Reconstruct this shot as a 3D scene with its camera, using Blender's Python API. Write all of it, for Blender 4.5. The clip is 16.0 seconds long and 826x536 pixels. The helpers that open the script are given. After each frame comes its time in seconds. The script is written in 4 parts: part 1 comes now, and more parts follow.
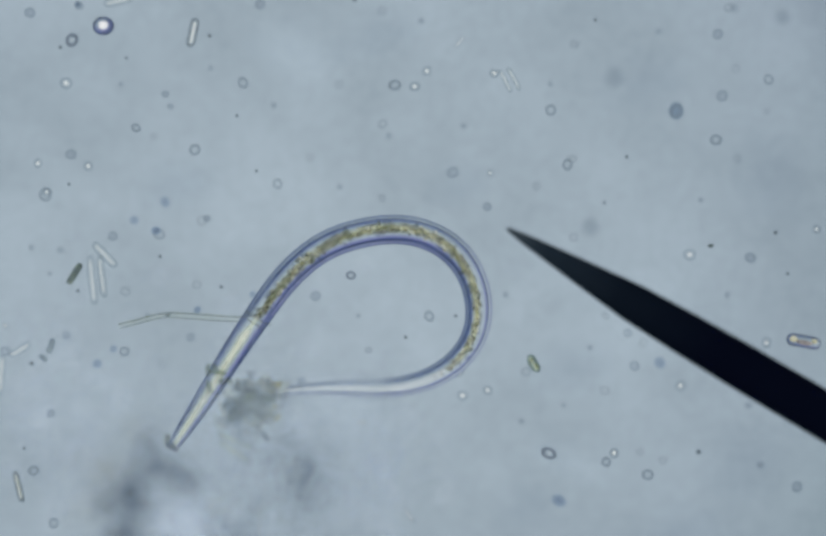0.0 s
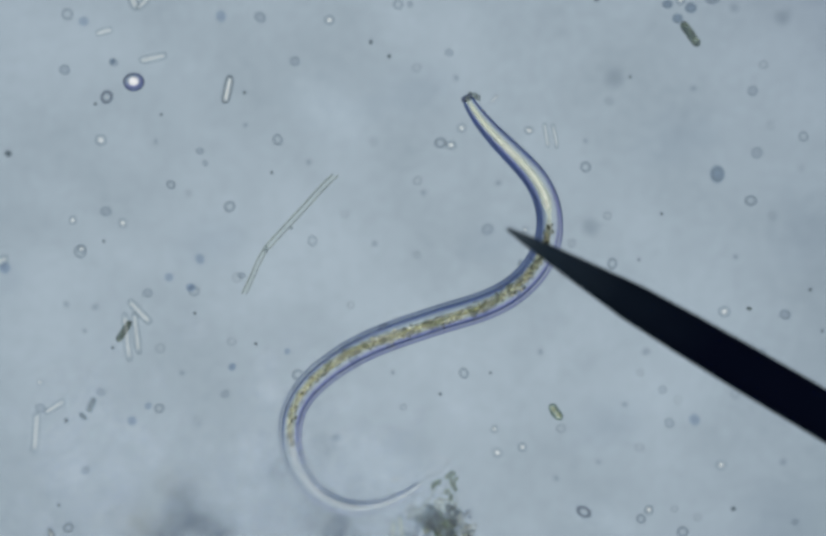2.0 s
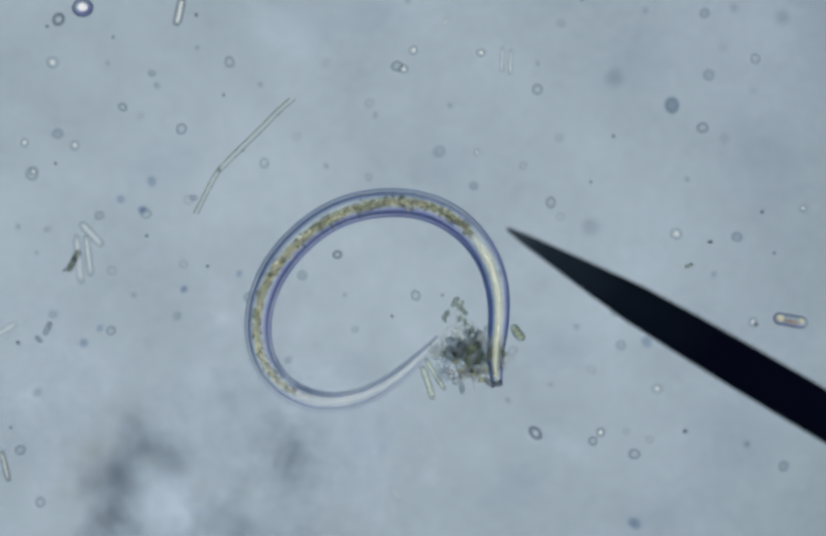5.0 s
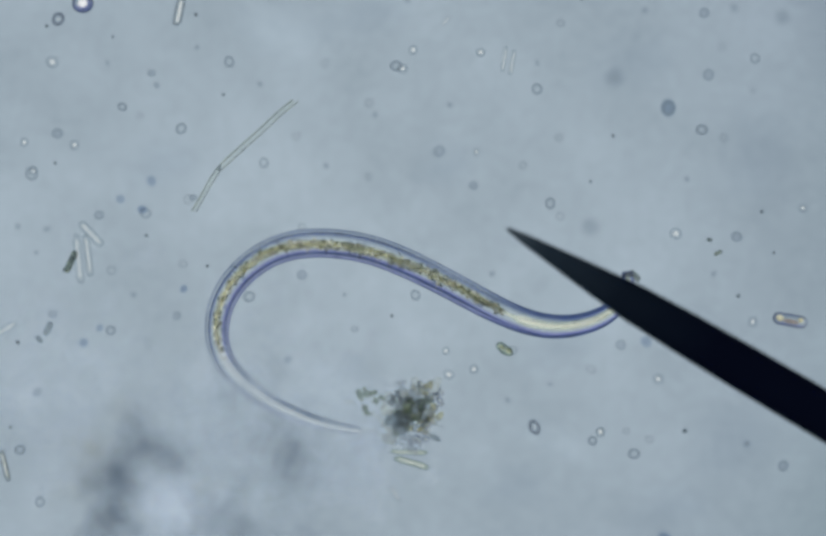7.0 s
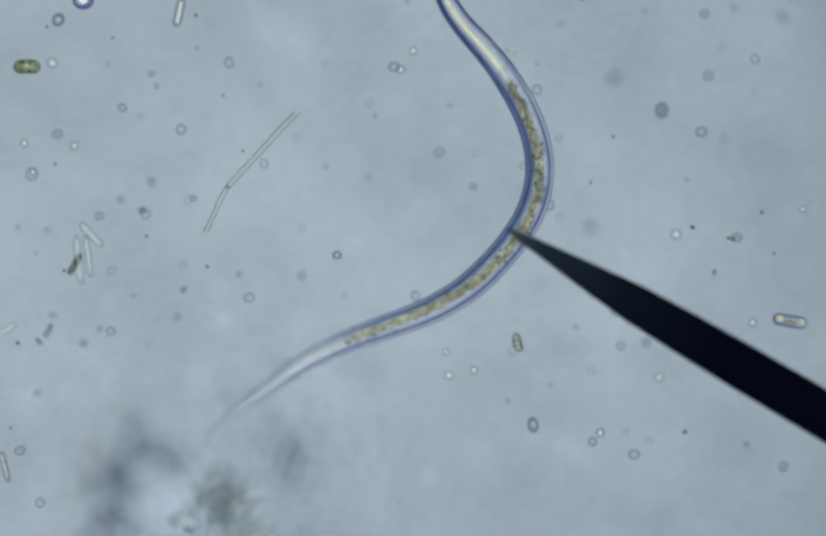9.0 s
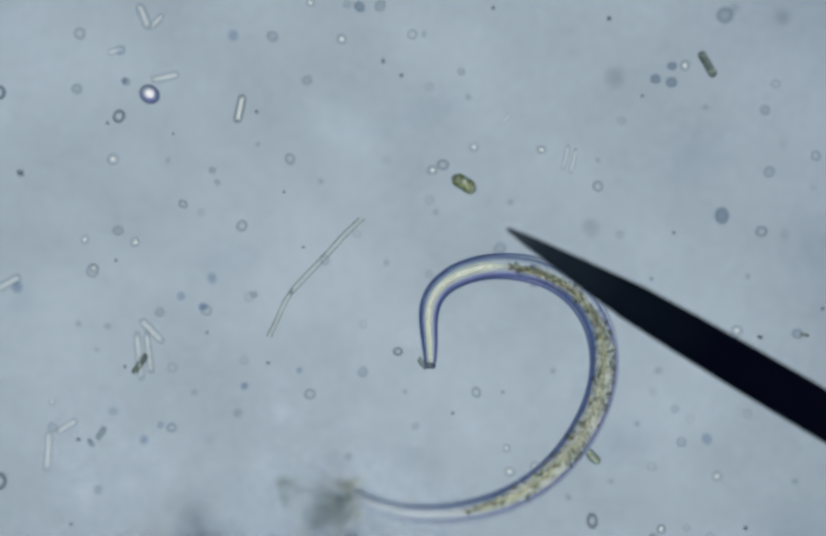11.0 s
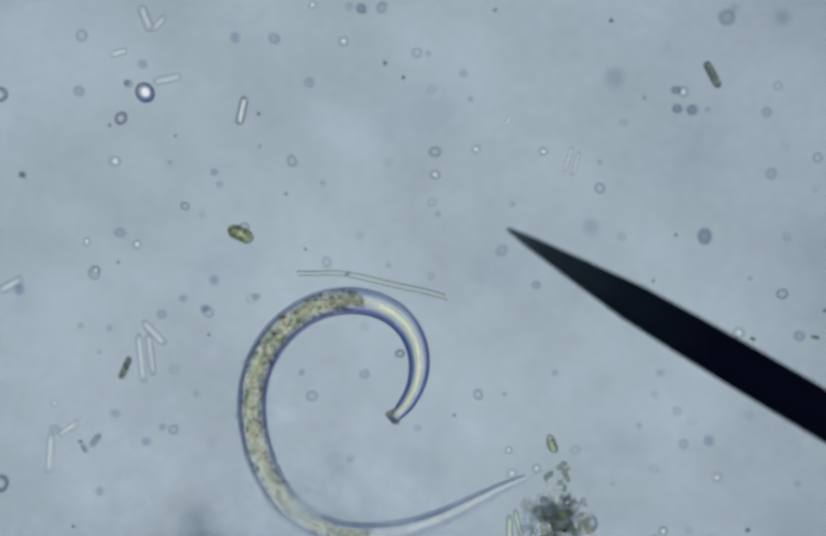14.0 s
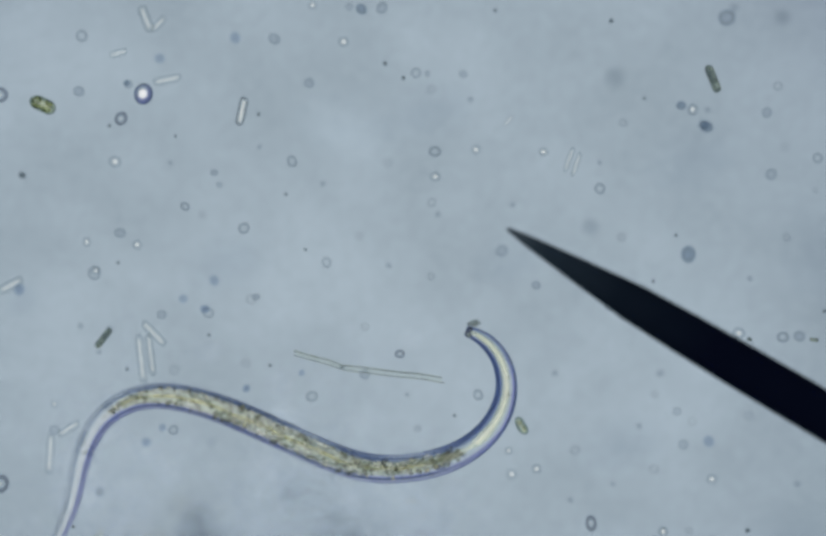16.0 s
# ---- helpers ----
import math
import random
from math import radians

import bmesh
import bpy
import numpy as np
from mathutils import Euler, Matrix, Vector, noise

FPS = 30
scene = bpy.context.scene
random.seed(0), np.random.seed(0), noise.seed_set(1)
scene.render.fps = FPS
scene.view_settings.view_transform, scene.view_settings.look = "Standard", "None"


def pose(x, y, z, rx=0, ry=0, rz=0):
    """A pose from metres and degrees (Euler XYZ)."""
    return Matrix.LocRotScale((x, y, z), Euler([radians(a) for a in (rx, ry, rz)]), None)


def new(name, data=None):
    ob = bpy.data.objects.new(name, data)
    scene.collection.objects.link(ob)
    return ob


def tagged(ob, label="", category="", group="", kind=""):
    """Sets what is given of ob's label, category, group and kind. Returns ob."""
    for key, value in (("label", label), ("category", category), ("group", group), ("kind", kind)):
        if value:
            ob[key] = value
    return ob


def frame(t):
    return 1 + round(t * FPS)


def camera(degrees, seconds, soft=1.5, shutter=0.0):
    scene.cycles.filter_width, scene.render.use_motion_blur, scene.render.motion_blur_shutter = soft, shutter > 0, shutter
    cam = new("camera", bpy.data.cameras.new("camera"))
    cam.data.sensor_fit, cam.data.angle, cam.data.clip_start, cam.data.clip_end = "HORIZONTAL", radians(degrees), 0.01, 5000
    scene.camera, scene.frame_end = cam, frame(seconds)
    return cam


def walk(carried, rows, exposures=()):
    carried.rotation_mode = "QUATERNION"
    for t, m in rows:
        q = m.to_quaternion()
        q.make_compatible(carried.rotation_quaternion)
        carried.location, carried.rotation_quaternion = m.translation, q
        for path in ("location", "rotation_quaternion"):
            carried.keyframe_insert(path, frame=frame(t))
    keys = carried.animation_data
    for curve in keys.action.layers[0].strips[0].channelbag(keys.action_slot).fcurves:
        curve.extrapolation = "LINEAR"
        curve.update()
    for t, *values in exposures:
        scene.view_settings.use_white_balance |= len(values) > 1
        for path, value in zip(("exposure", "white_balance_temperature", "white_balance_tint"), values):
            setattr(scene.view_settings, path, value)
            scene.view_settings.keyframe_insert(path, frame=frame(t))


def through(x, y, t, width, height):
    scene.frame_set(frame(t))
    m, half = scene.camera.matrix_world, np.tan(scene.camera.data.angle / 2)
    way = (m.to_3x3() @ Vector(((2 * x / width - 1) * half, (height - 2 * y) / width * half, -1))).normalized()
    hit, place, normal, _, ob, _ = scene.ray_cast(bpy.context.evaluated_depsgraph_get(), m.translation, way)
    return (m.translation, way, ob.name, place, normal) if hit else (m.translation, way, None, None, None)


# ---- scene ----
# A drop of pond water under a microscope, built at about 2000 : 1 (a millimetre here is half a micrometre).
# The slide's upper face is z = 0; the eyepiece's pointer goes with the camera.
from math import atan2, cos, hypot, pi, sin

FIELD = 6.0                                   # degrees across the view
EYE = 0.784 / math.tan(radians(FIELD / 2))    # height of the eye over the slide
FOCUS = 0.055                                 # height of the layer in focus


def shifted(dx, dy):
    """The plan's point in the middle of the view when the slide is shifted by dx, dy millimetres."""
    return -dx / 1000, dy / 1000


STAGE = ((0, 0, 0), (1.3, 0, 0), (1.5, 3, 4), (1.6, 72, 116), (1.8, 70, 113), (2.0, 66, 108), (2.1, 52, 88), (2.2, 36, 57),
         (2.3, -8, -9), (2.4, -25, -40), (2.5, -26, -42), (3.5, -25, -43), (4.0, -25, -39), (6.3, -26, -40), (9.2, -26, -38),
         (11.3, 96, 155), (11.5, 96, 155), (12.0, 94, 149), (12.5, 93, 148), (16.0, 93, 149))


def slide_shift(t):
    for (t0, x0, y0), (t1, x1, y1) in zip(STAGE, STAGE[1:]):
        if t <= t1:
            f = (t - t0) / (t1 - t0)
            return x0 + f * (x1 - x0), y0 + f * (y1 - y0)
    return STAGE[-1][1:]


cam = camera(FIELD, 16.0, soft=3.2)
cam.data.dof.use_dof = True
cam.data.dof.focus_distance = EYE - FOCUS
cam.data.dof.aperture_fstop = 0.30            # a wide objective: sharp in one thin layer only
walk(cam, [(t, pose(*shifted(dx, dy), EYE)) for t, dx, dy in STAGE])

# ---- light: an added white fill from all sides, and the lamp under the condenser ----
scene.cycles.transparent_max_bounces = 48
# even white fill, added so the pale matt parts outshine the lamp's field
world = bpy.data.worlds.new("white_fill")
scene.world = world
world.use_nodes = True
fill = world.node_tree.nodes["Background"]
fill.inputs["Color"].default_value = (0.98, 0.99, 1.0, 1)
fill.inputs["Strength"].default_value = 1.05


# ---- materials ----
def material(name):
    m = bpy.data.materials.new(name)
    m.use_nodes = True
    m.node_tree.nodes.clear()
    return m, m.node_tree.nodes, m.node_tree.links


def node(nodes, kind, **values):
    n = nodes.new(kind)
    for key, value in values.items():
        n.inputs[key.replace("_", " ")].default_value = value
    return n


def finish(nodes, links, shader):
    out = nodes.new("ShaderNodeOutputMaterial")
    links.new(shader, out.inputs["Surface"])


def ramp(nodes, links, source, stops):
    r = nodes.new("ShaderNodeValToRGB")
    while len(r.color_ramp.elements) < len(stops):
        r.color_ramp.elements.new(0.5)
    for e, (p, c) in zip(r.color_ramp.elements, stops):
        e.position, e.color = p, (*c, 1)
    links.new(source, r.inputs["Fac"])
    return r


def lamp_material():
    """Frosted glass over the lamp: even in the middle; a fringe added to its glow, sea-green on one side and violet on
    the other, tints bent edges.
    """
    m, n, k = material("lamp_glass")
    co = n.new("ShaderNodeTexCoord")
    ln = n.new("ShaderNodeVectorMath")
    ln.operation = "LENGTH"
    k.new(co.outputs["Object"], ln.inputs[0])
    mr = n.new("ShaderNodeMapRange")
    mr.inputs["From Max"].default_value = 3.0
    k.new(ln.outputs["Value"], mr.inputs["Value"])
    inner = ((0, (0.366, 0.445, 0.508)), (0.36, (0.354, 0.433, 0.498)), (0.52, (0.312, 0.384, 0.449)))
    green = ramp(n, k, mr.outputs["Result"], inner + ((0.60, (0.250, 0.325, 0.370)), (0.70, (0.13, 0.190, 0.22)), (0.84, (0.14, 0.205, 0.36)), (1.0, (0.17, 0.23, 0.52))))
    violet = ramp(n, k, mr.outputs["Result"], inner + ((0.60, (0.285, 0.325, 0.430)), (0.70, (0.20, 0.225, 0.44)), (0.84, (0.19, 0.215, 0.50)), (1.0, (0.17, 0.20, 0.50))))
    side = n.new("ShaderNodeVectorMath")
    side.operation = "DOT_PRODUCT"
    side.inputs[1].default_value = (0.6, -0.8, 0)
    k.new(co.outputs["Object"], side.inputs[0])
    share = n.new("ShaderNodeMapRange")
    share.inputs["From Min"].default_value, share.inputs["From Max"].default_value = 0.9, -0.9
    k.new(side.outputs["Value"], share.inputs["Value"])
    both = n.new("ShaderNodeMix")
    both.data_type = "RGBA"
    k.new(share.outputs["Result"], both.inputs["Factor"])
    k.new(green.outputs["Color"], both.inputs["A"])
    k.new(violet.outputs["Color"], both.inputs["B"])
    e = node(n, "ShaderNodeEmission", Strength=1.06)
    k.new(both.outputs["Result"], e.inputs["Color"])
    finish(n, k, e.outputs[0])
    return m


def plain(name, colour, rough=0.6, metal=0.0, vary=0.3, size=40, gloss=0.3):
    m, n, k = material(name)
    b = node(n, "ShaderNodeBsdfPrincipled", Roughness=rough, Metallic=metal)
    b.inputs["Specular IOR Level"].default_value = gloss
    co = n.new("ShaderNodeTexCoord")
    tx = node(n, "ShaderNodeTexNoise", Scale=size, Detail=3.0)
    k.new(co.outputs["Object"], tx.inputs["Vector"])
    r = ramp(n, k, tx.outputs["Fac"], ((0.3, tuple(c * (1 - vary) for c in colour)), (0.7, tuple(min(1, c * (1 + vary)) for c in colour))))
    k.new(r.outputs["Color"], b.inputs["Base Color"])
    finish(n, k, b.outputs[0])
    return m


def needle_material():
    """Blackened steel; light showing past the blurred tip is put into the colour as grey."""
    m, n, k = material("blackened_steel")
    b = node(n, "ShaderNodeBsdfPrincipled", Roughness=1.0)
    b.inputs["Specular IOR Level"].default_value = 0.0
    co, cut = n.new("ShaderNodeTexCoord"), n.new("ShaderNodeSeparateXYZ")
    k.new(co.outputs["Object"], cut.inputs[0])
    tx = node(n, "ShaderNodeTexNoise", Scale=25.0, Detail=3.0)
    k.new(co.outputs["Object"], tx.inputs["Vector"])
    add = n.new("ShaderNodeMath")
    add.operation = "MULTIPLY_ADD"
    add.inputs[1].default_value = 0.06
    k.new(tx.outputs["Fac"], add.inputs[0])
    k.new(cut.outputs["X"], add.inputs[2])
    # greys near the tip stand in for light that shows through there
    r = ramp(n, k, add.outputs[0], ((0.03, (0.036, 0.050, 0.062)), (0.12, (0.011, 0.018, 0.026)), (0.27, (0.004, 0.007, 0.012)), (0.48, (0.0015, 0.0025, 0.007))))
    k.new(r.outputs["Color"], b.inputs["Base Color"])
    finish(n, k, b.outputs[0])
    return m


def slide_material():
    """Clear glass with a thin, uneven film of dirt and slime on it."""
    m, n, k = material("slide_glass")
    co = n.new("ShaderNodeTexCoord")
    a = node(n, "ShaderNodeTexNoise", Scale=3.2, Detail=2.0)
    b = node(n, "ShaderNodeTexNoise", Scale=14.0, Detail=3.0)
    c = node(n, "ShaderNodeTexNoise", Scale=48.0, Detail=1.0)
    for x in (a, b, c):
        k.new(co.outputs["Object"], x.inputs["Vector"])
    both = n.new("ShaderNodeMath")
    both.operation = "MULTIPLY_ADD"
    both.inputs[1].default_value = 0.26
    k.new(c.outputs["Fac"], both.inputs[0])
    add = n.new("ShaderNodeMath")
    add.operation = "MULTIPLY_ADD"
    add.inputs[1].default_value = 0.35
    k.new(b.outputs["Fac"], add.inputs[0])
    k.new(a.outputs["Fac"], both.inputs[2])
    k.new(both.outputs[0], add.inputs[2])
    r = ramp(n, k, add.outputs[0], ((0.58, (0.885, 0.89, 0.893)), (1.0, (1, 1, 1))))
    t = n.new("ShaderNodeBsdfTransparent")
    k.new(r.outputs["Color"], t.inputs["Color"])
    finish(n, k, t.outputs[0])
    return m


def clear(name, ior, tint=(1, 1, 1), straight=0.0):
    """Clear jelly that bends the light; straight: the share that goes through unbent."""
    m, n, k = material(name)
    r = node(n, "ShaderNodeBsdfRefraction", Color=(*tint, 1), Roughness=0.0, IOR=ior)
    if straight:
        t = node(n, "ShaderNodeBsdfTransparent", Color=(*tint, 1))
        x = node(n, "ShaderNodeMixShader", Fac=straight)
        k.new(r.outputs[0], x.inputs[1])
        k.new(t.outputs[0], x.inputs[2])
        finish(n, k, x.outputs[0])
    else:
        finish(n, k, r.outputs[0])
    return m


def tissue(name, colours, cover, size, through=(1, 1, 1), spread=0.2, long=0.34):
    """Cloudy tissue of the worm: matt grains that run on from piece to piece, drawn out along the body."""
    m, n, k = material(name)
    rest = n.new("ShaderNodeAttribute")
    rest.attribute_name = "rest"
    flat = n.new("ShaderNodeVectorMath")
    flat.operation = "MULTIPLY"
    flat.inputs[1].default_value = (long, 1, 1)
    k.new(rest.outputs["Vector"], flat.inputs[0])
    tx = node(n, "ShaderNodeTexNoise", Scale=size, Detail=2.0)
    k.new(flat.outputs[0], tx.inputs["Vector"])
    step = 2 * spread / max(1, len(colours) - 1)
    r = ramp(n, k, tx.outputs["Fac"], [(0.5 - spread + i * step, c) for i, c in enumerate(colours)])
    d = n.new("ShaderNodeBsdfDiffuse")
    k.new(r.outputs["Color"], d.inputs["Color"])
    t = node(n, "ShaderNodeBsdfTransparent", Color=(*through, 1))
    x = node(n, "ShaderNodeMixShader", Fac=cover)
    k.new(t.outputs[0], x.inputs[1])
    k.new(d.outputs[0], x.inputs[2])
    finish(n, k, x.outputs[0])
    return m


def shaded_body(name, stops, glow=0.0, core=0.45, lean=(0.10, -0.08), rod=False, vary=0.45):
    """A cell seen through: dark rim, one-sided shade and bright middle put into its colour; stops of (radius, what
    passes).
    """
    m, n, k = material(name)
    co = n.new("ShaderNodeTexCoord")
    flat = n.new("ShaderNodeVectorMath")
    flat.operation = "MULTIPLY_ADD"
    flat.inputs[1].default_value, flat.inputs[2].default_value = (1, 1, 0), (*lean, 0)
    k.new(co.outputs["Object"], flat.inputs[0])
    ln = n.new("ShaderNodeVectorMath")
    ln.operation = "LENGTH"
    k.new(flat.outputs[0], ln.inputs[0])
    away = ln.outputs["Value"]
    if rod:
        # across a rod the dark rim follows its long sides and its two ends
        k.new(co.outputs["Generated"], flat.inputs[0])
        flat.inputs[1].default_value, flat.inputs[2].default_value = (2, 2, 0), (lean[0] * 0.3 - 1, lean[1] - 1, 0)
        size = n.new("ShaderNodeVectorMath")
        size.operation = "ABSOLUTE"
        k.new(flat.outputs[0], size.inputs[0])
        cut = n.new("ShaderNodeSeparateXYZ")
        k.new(size.outputs[0], cut.inputs[0])
        end = n.new("ShaderNodeMath")
        end.operation = "MULTIPLY_ADD"
        end.inputs[1].default_value, end.inputs[2].default_value = 2.2, -1.3
        k.new(cut.outputs["X"], end.inputs[0])
        most = n.new("ShaderNodeMath")
        most.operation = "SMOOTH_MAX"
        most.inputs[2].default_value = 0.25
        k.new(cut.outputs["Y"], most.inputs[0])
        k.new(end.outputs[0], most.inputs[1])
        away = most.outputs[0]
    r = ramp(n, k, away, stops)
    r.color_ramp.interpolation = "EASE"
    # some rims are fainter than others
    info, share = n.new("ShaderNodeObjectInfo"), n.new("ShaderNodeMath")
    share.operation = "MULTIPLY"
    share.inputs[1].default_value = vary
    k.new(info.outputs["Random"], share.inputs[0])
    thin = n.new("ShaderNodeMix")
    thin.data_type = "RGBA"
    thin.inputs["B"].default_value = (1, 1, 1, 1)
    k.new(share.outputs[0], thin.inputs["Factor"])
    k.new(r.outputs["Color"], thin.inputs["A"])
    t = n.new("ShaderNodeBsdfTransparent")
    k.new(thin.outputs["Result"], t.inputs["Color"])
    if not glow:
        finish(n, k, t.outputs[0])
        return m
    soft = n.new("ShaderNodeMapRange")
    soft.interpolation_type = "SMOOTHSTEP"
    soft.inputs["From Max"].default_value = core
    soft.inputs["To Min"].default_value, soft.inputs["To Max"].default_value = glow, 0.0
    k.new(away, soft.inputs["Value"])
    d = node(n, "ShaderNodeBsdfDiffuse", Color=(0.90, 0.92, 0.88, 1))
    x = n.new("ShaderNodeMixShader")
    k.new(soft.outputs["Result"], x.inputs["Fac"])
    k.new(t.outputs[0], x.inputs[1])
    k.new(d.outputs[0], x.inputs[2])
    finish(n, k, x.outputs[0])
    return m


def stained(name, colours, cover, size, through=(1, 1, 1)):
    """Cloudy tissue: matt grains of two or three colours in a clear ground."""
    m, n, k = material(name)
    co, info = n.new("ShaderNodeTexCoord"), n.new("ShaderNodeObjectInfo")
    off = n.new("ShaderNodeVectorMath")
    off.operation = "MULTIPLY_ADD"
    off.inputs[1].default_value = (1, 1, 1)
    mul = n.new("ShaderNodeVectorMath")
    mul.operation = "SCALE"
    mul.inputs[0].default_value = (7.0, 3.0, 5.0)
    k.new(info.outputs["Random"], mul.inputs["Scale"])
    k.new(co.outputs["Object"], off.inputs[0])
    k.new(mul.outputs[0], off.inputs[2])
    tx = node(n, "ShaderNodeTexNoise", Scale=size, Detail=3.0)
    k.new(off.outputs[0], tx.inputs["Vector"])
    step = 0.4 / max(1, len(colours) - 1)
    r = ramp(n, k, tx.outputs["Fac"], [(0.3 + i * step, c) for i, c in enumerate(colours)])
    d = n.new("ShaderNodeBsdfDiffuse")
    k.new(r.outputs["Color"], d.inputs["Color"])
    t = node(n, "ShaderNodeBsdfTransparent", Color=(*through, 1))
    x = node(n, "ShaderNodeMixShader", Fac=cover)
    k.new(t.outputs[0], x.inputs[1])
    k.new(d.outputs[0], x.inputs[2])
    finish(n, k, x.outputs[0])
    return m


def cloudy(name, through, scatter=None, amount=0.0, grain=0.0):
    """A soft body, dense in the core and thinning out to nothing at its rim."""
    m, n, k = material(name)
    co = n.new("ShaderNodeTexCoord")
    flat = n.new("ShaderNodeVectorMath")
    flat.operation = "MULTIPLY"
    flat.inputs[1].default_value = (1, 1, 0)
    k.new(co.outputs["Object"], flat.inputs[0])
    ln = n.new("ShaderNodeVectorMath")
    ln.operation = "LENGTH"
    k.new(flat.outputs[0], ln.inputs[0])
    source = ln.outputs["Value"]
    if grain:
        tx = node(n, "ShaderNodeTexNoise", Scale=2.2, Detail=2.0)
        k.new(co.outputs["Object"], tx.inputs["Vector"])
        add = n.new("ShaderNodeMath")
        add.operation = "MULTIPLY_ADD"
        add.inputs[1].default_value = grain
        k.new(tx.outputs["Fac"], add.inputs[0])
        k.new(source, add.inputs[2])
        sub = n.new("ShaderNodeMath")
        sub.operation = "SUBTRACT"
        sub.inputs[1].default_value = grain * 0.35
        k.new(add.outputs[0], sub.inputs[0])
        source = sub.outputs[0]
    soft = n.new("ShaderNodeMapRange")
    soft.interpolation_type = "SMOOTHERSTEP"
    soft.inputs["From Min"].default_value, soft.inputs["From Max"].default_value = 0.05, 0.98
    soft.inputs["To Min"].default_value, soft.inputs["To Max"].default_value = 1.0, 0.0
    k.new(source, soft.inputs["Value"])
    r = ramp(n, k, soft.outputs["Result"], ((0, (1, 1, 1)), (1, through)))
    t = n.new("ShaderNodeBsdfTransparent")
    k.new(r.outputs["Color"], t.inputs["Color"])
    if scatter:
        d = node(n, "ShaderNodeBsdfDiffuse", Color=(*scatter, 1))
        share = n.new("ShaderNodeMath")
        share.operation = "MULTIPLY"
        share.inputs[1].default_value = amount
        k.new(soft.outputs["Result"], share.inputs[0])
        x = n.new("ShaderNodeMixShader")
        k.new(share.outputs[0], x.inputs["Fac"])
        k.new(t.outputs[0], x.inputs[1])
        k.new(d.outputs[0], x.inputs[2])
        finish(n, k, x.outputs[0])
    else:
        finish(n, k, t.outputs[0])
    return m


LAMP = lamp_material()
ADDED_BAFFLE = plain("baffle_paint", (0.17, 0.265, 0.50), 0.8)
SLIDE = slide_material()
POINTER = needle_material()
JELLY = {}


def jelly(name, ior, straight):
    """Clear jelly of nearly that density; near equals share one material."""
    key = (name, round(ior * 100), round(straight * 25))
    if key not in JELLY:
        JELLY[key] = clear(name, key[1] / 100, (1, 1, 1), key[2] / 25)
    return JELLY[key]


CREAM = tissue("throat_tissue", ((0.66, 0.75, 0.56), (0.82, 0.88, 0.70), (0.92, 0.95, 0.86)), 0.28, 60, (0.99, 1.0, 0.95), 0.25, 0.2)
LUMEN = tissue("throat_lumen", ((0.92, 0.96, 0.84), (0.99, 0.99, 0.97)), 0.74, 45, (1.0, 1.0, 0.98), 0.2, 0.15)
GUT = tissue("gut_tissue", ((0.26, 0.30, 0.24), (0.50, 0.55, 0.44), (0.76, 0.80, 0.68), (0.98, 0.99, 0.94)), 0.22, 120, (0.98, 0.99, 0.93), 0.18)
GUT_BACK = tissue("hind_gut_tissue", ((0.36, 0.41, 0.33), (0.70, 0.75, 0.64), (0.90, 0.93, 0.84), (0.99, 0.99, 0.95)), 0.19, 120, (0.99, 0.99, 0.92), 0.18)
GUT_LINE = tissue("gut_lumen", ((0.30, 0.30, 0.08), (0.62, 0.60, 0.24), (0.88, 0.84, 0.46)), 0.36, 70, (0.98, 0.99, 0.93), 0.2, 0.3)
TAIL = tissue("tail_tissue", ((0.66, 0.72, 0.70), (0.94, 0.96, 0.94)), 0.16, 50)
OIL = clear("oil_drop", 1.22, (1.0, 0.99, 0.95), 0.25)
GRAIN_DARK = stained("dark_grain", ((0.05, 0.065, 0.05), (0.20, 0.23, 0.13)), 0.36, 200)
GRAIN_SLATE = stained("slate_grain", ((0.08, 0.10, 0.06), (0.29, 0.31, 0.18)), 0.37, 200, (0.87, 0.90, 0.89))
GRAIN_LIGHT = stained("fat_drop", ((0.80, 0.84, 0.66), (0.95, 0.96, 0.86)), 0.40, 200)
SCRAP = stained("mouth_scrap", ((0.05, 0.07, 0.08), (0.20, 0.25, 0.24), (0.46, 0.52, 0.48)), 0.45, 300, (0.84, 0.87, 0.88))
LIP = stained("lip_tissue", ((0.09, 0.11, 0.16), (0.20, 0.24, 0.32)), 0.32, 120, (0.80, 0.83, 0.90))
W = (1.0, 1.0, 1.0)
# dark rims and bright middles of bent light, put into the colour
CELL = shaded_body("cell_jelly", ((0.0, (0.97, 0.97, 0.97)), (0.30, (0.95, 0.955, 0.96)), (0.64, (0.74, 0.76, 0.78)), (0.97, W)))
CELL_BRIGHT = shaded_body("bright_cell_jelly", ((0.0, W), (0.32, (0.97, 0.97, 0.97)), (0.62, (0.83, 0.85, 0.86)), (0.95, W)), 0.32, 0.5, (0.05, -0.04))
CELL_WEAK = shaded_body("faint_cell_rim", ((0.0, (0.985, 0.985, 0.985)), (0.35, (0.97, 0.97, 0.97)), (0.64, (0.89, 0.895, 0.90)), (0.96, W)))
FRUSTULE = shaded_body("frustule", ((0.0, (0.99, 0.99, 0.98)), (0.22, (0.98, 0.98, 0.97)), (0.62, (0.86, 0.875, 0.88)), (0.98, W)), 0.15, 0.45, (0.04, 0.06), True)
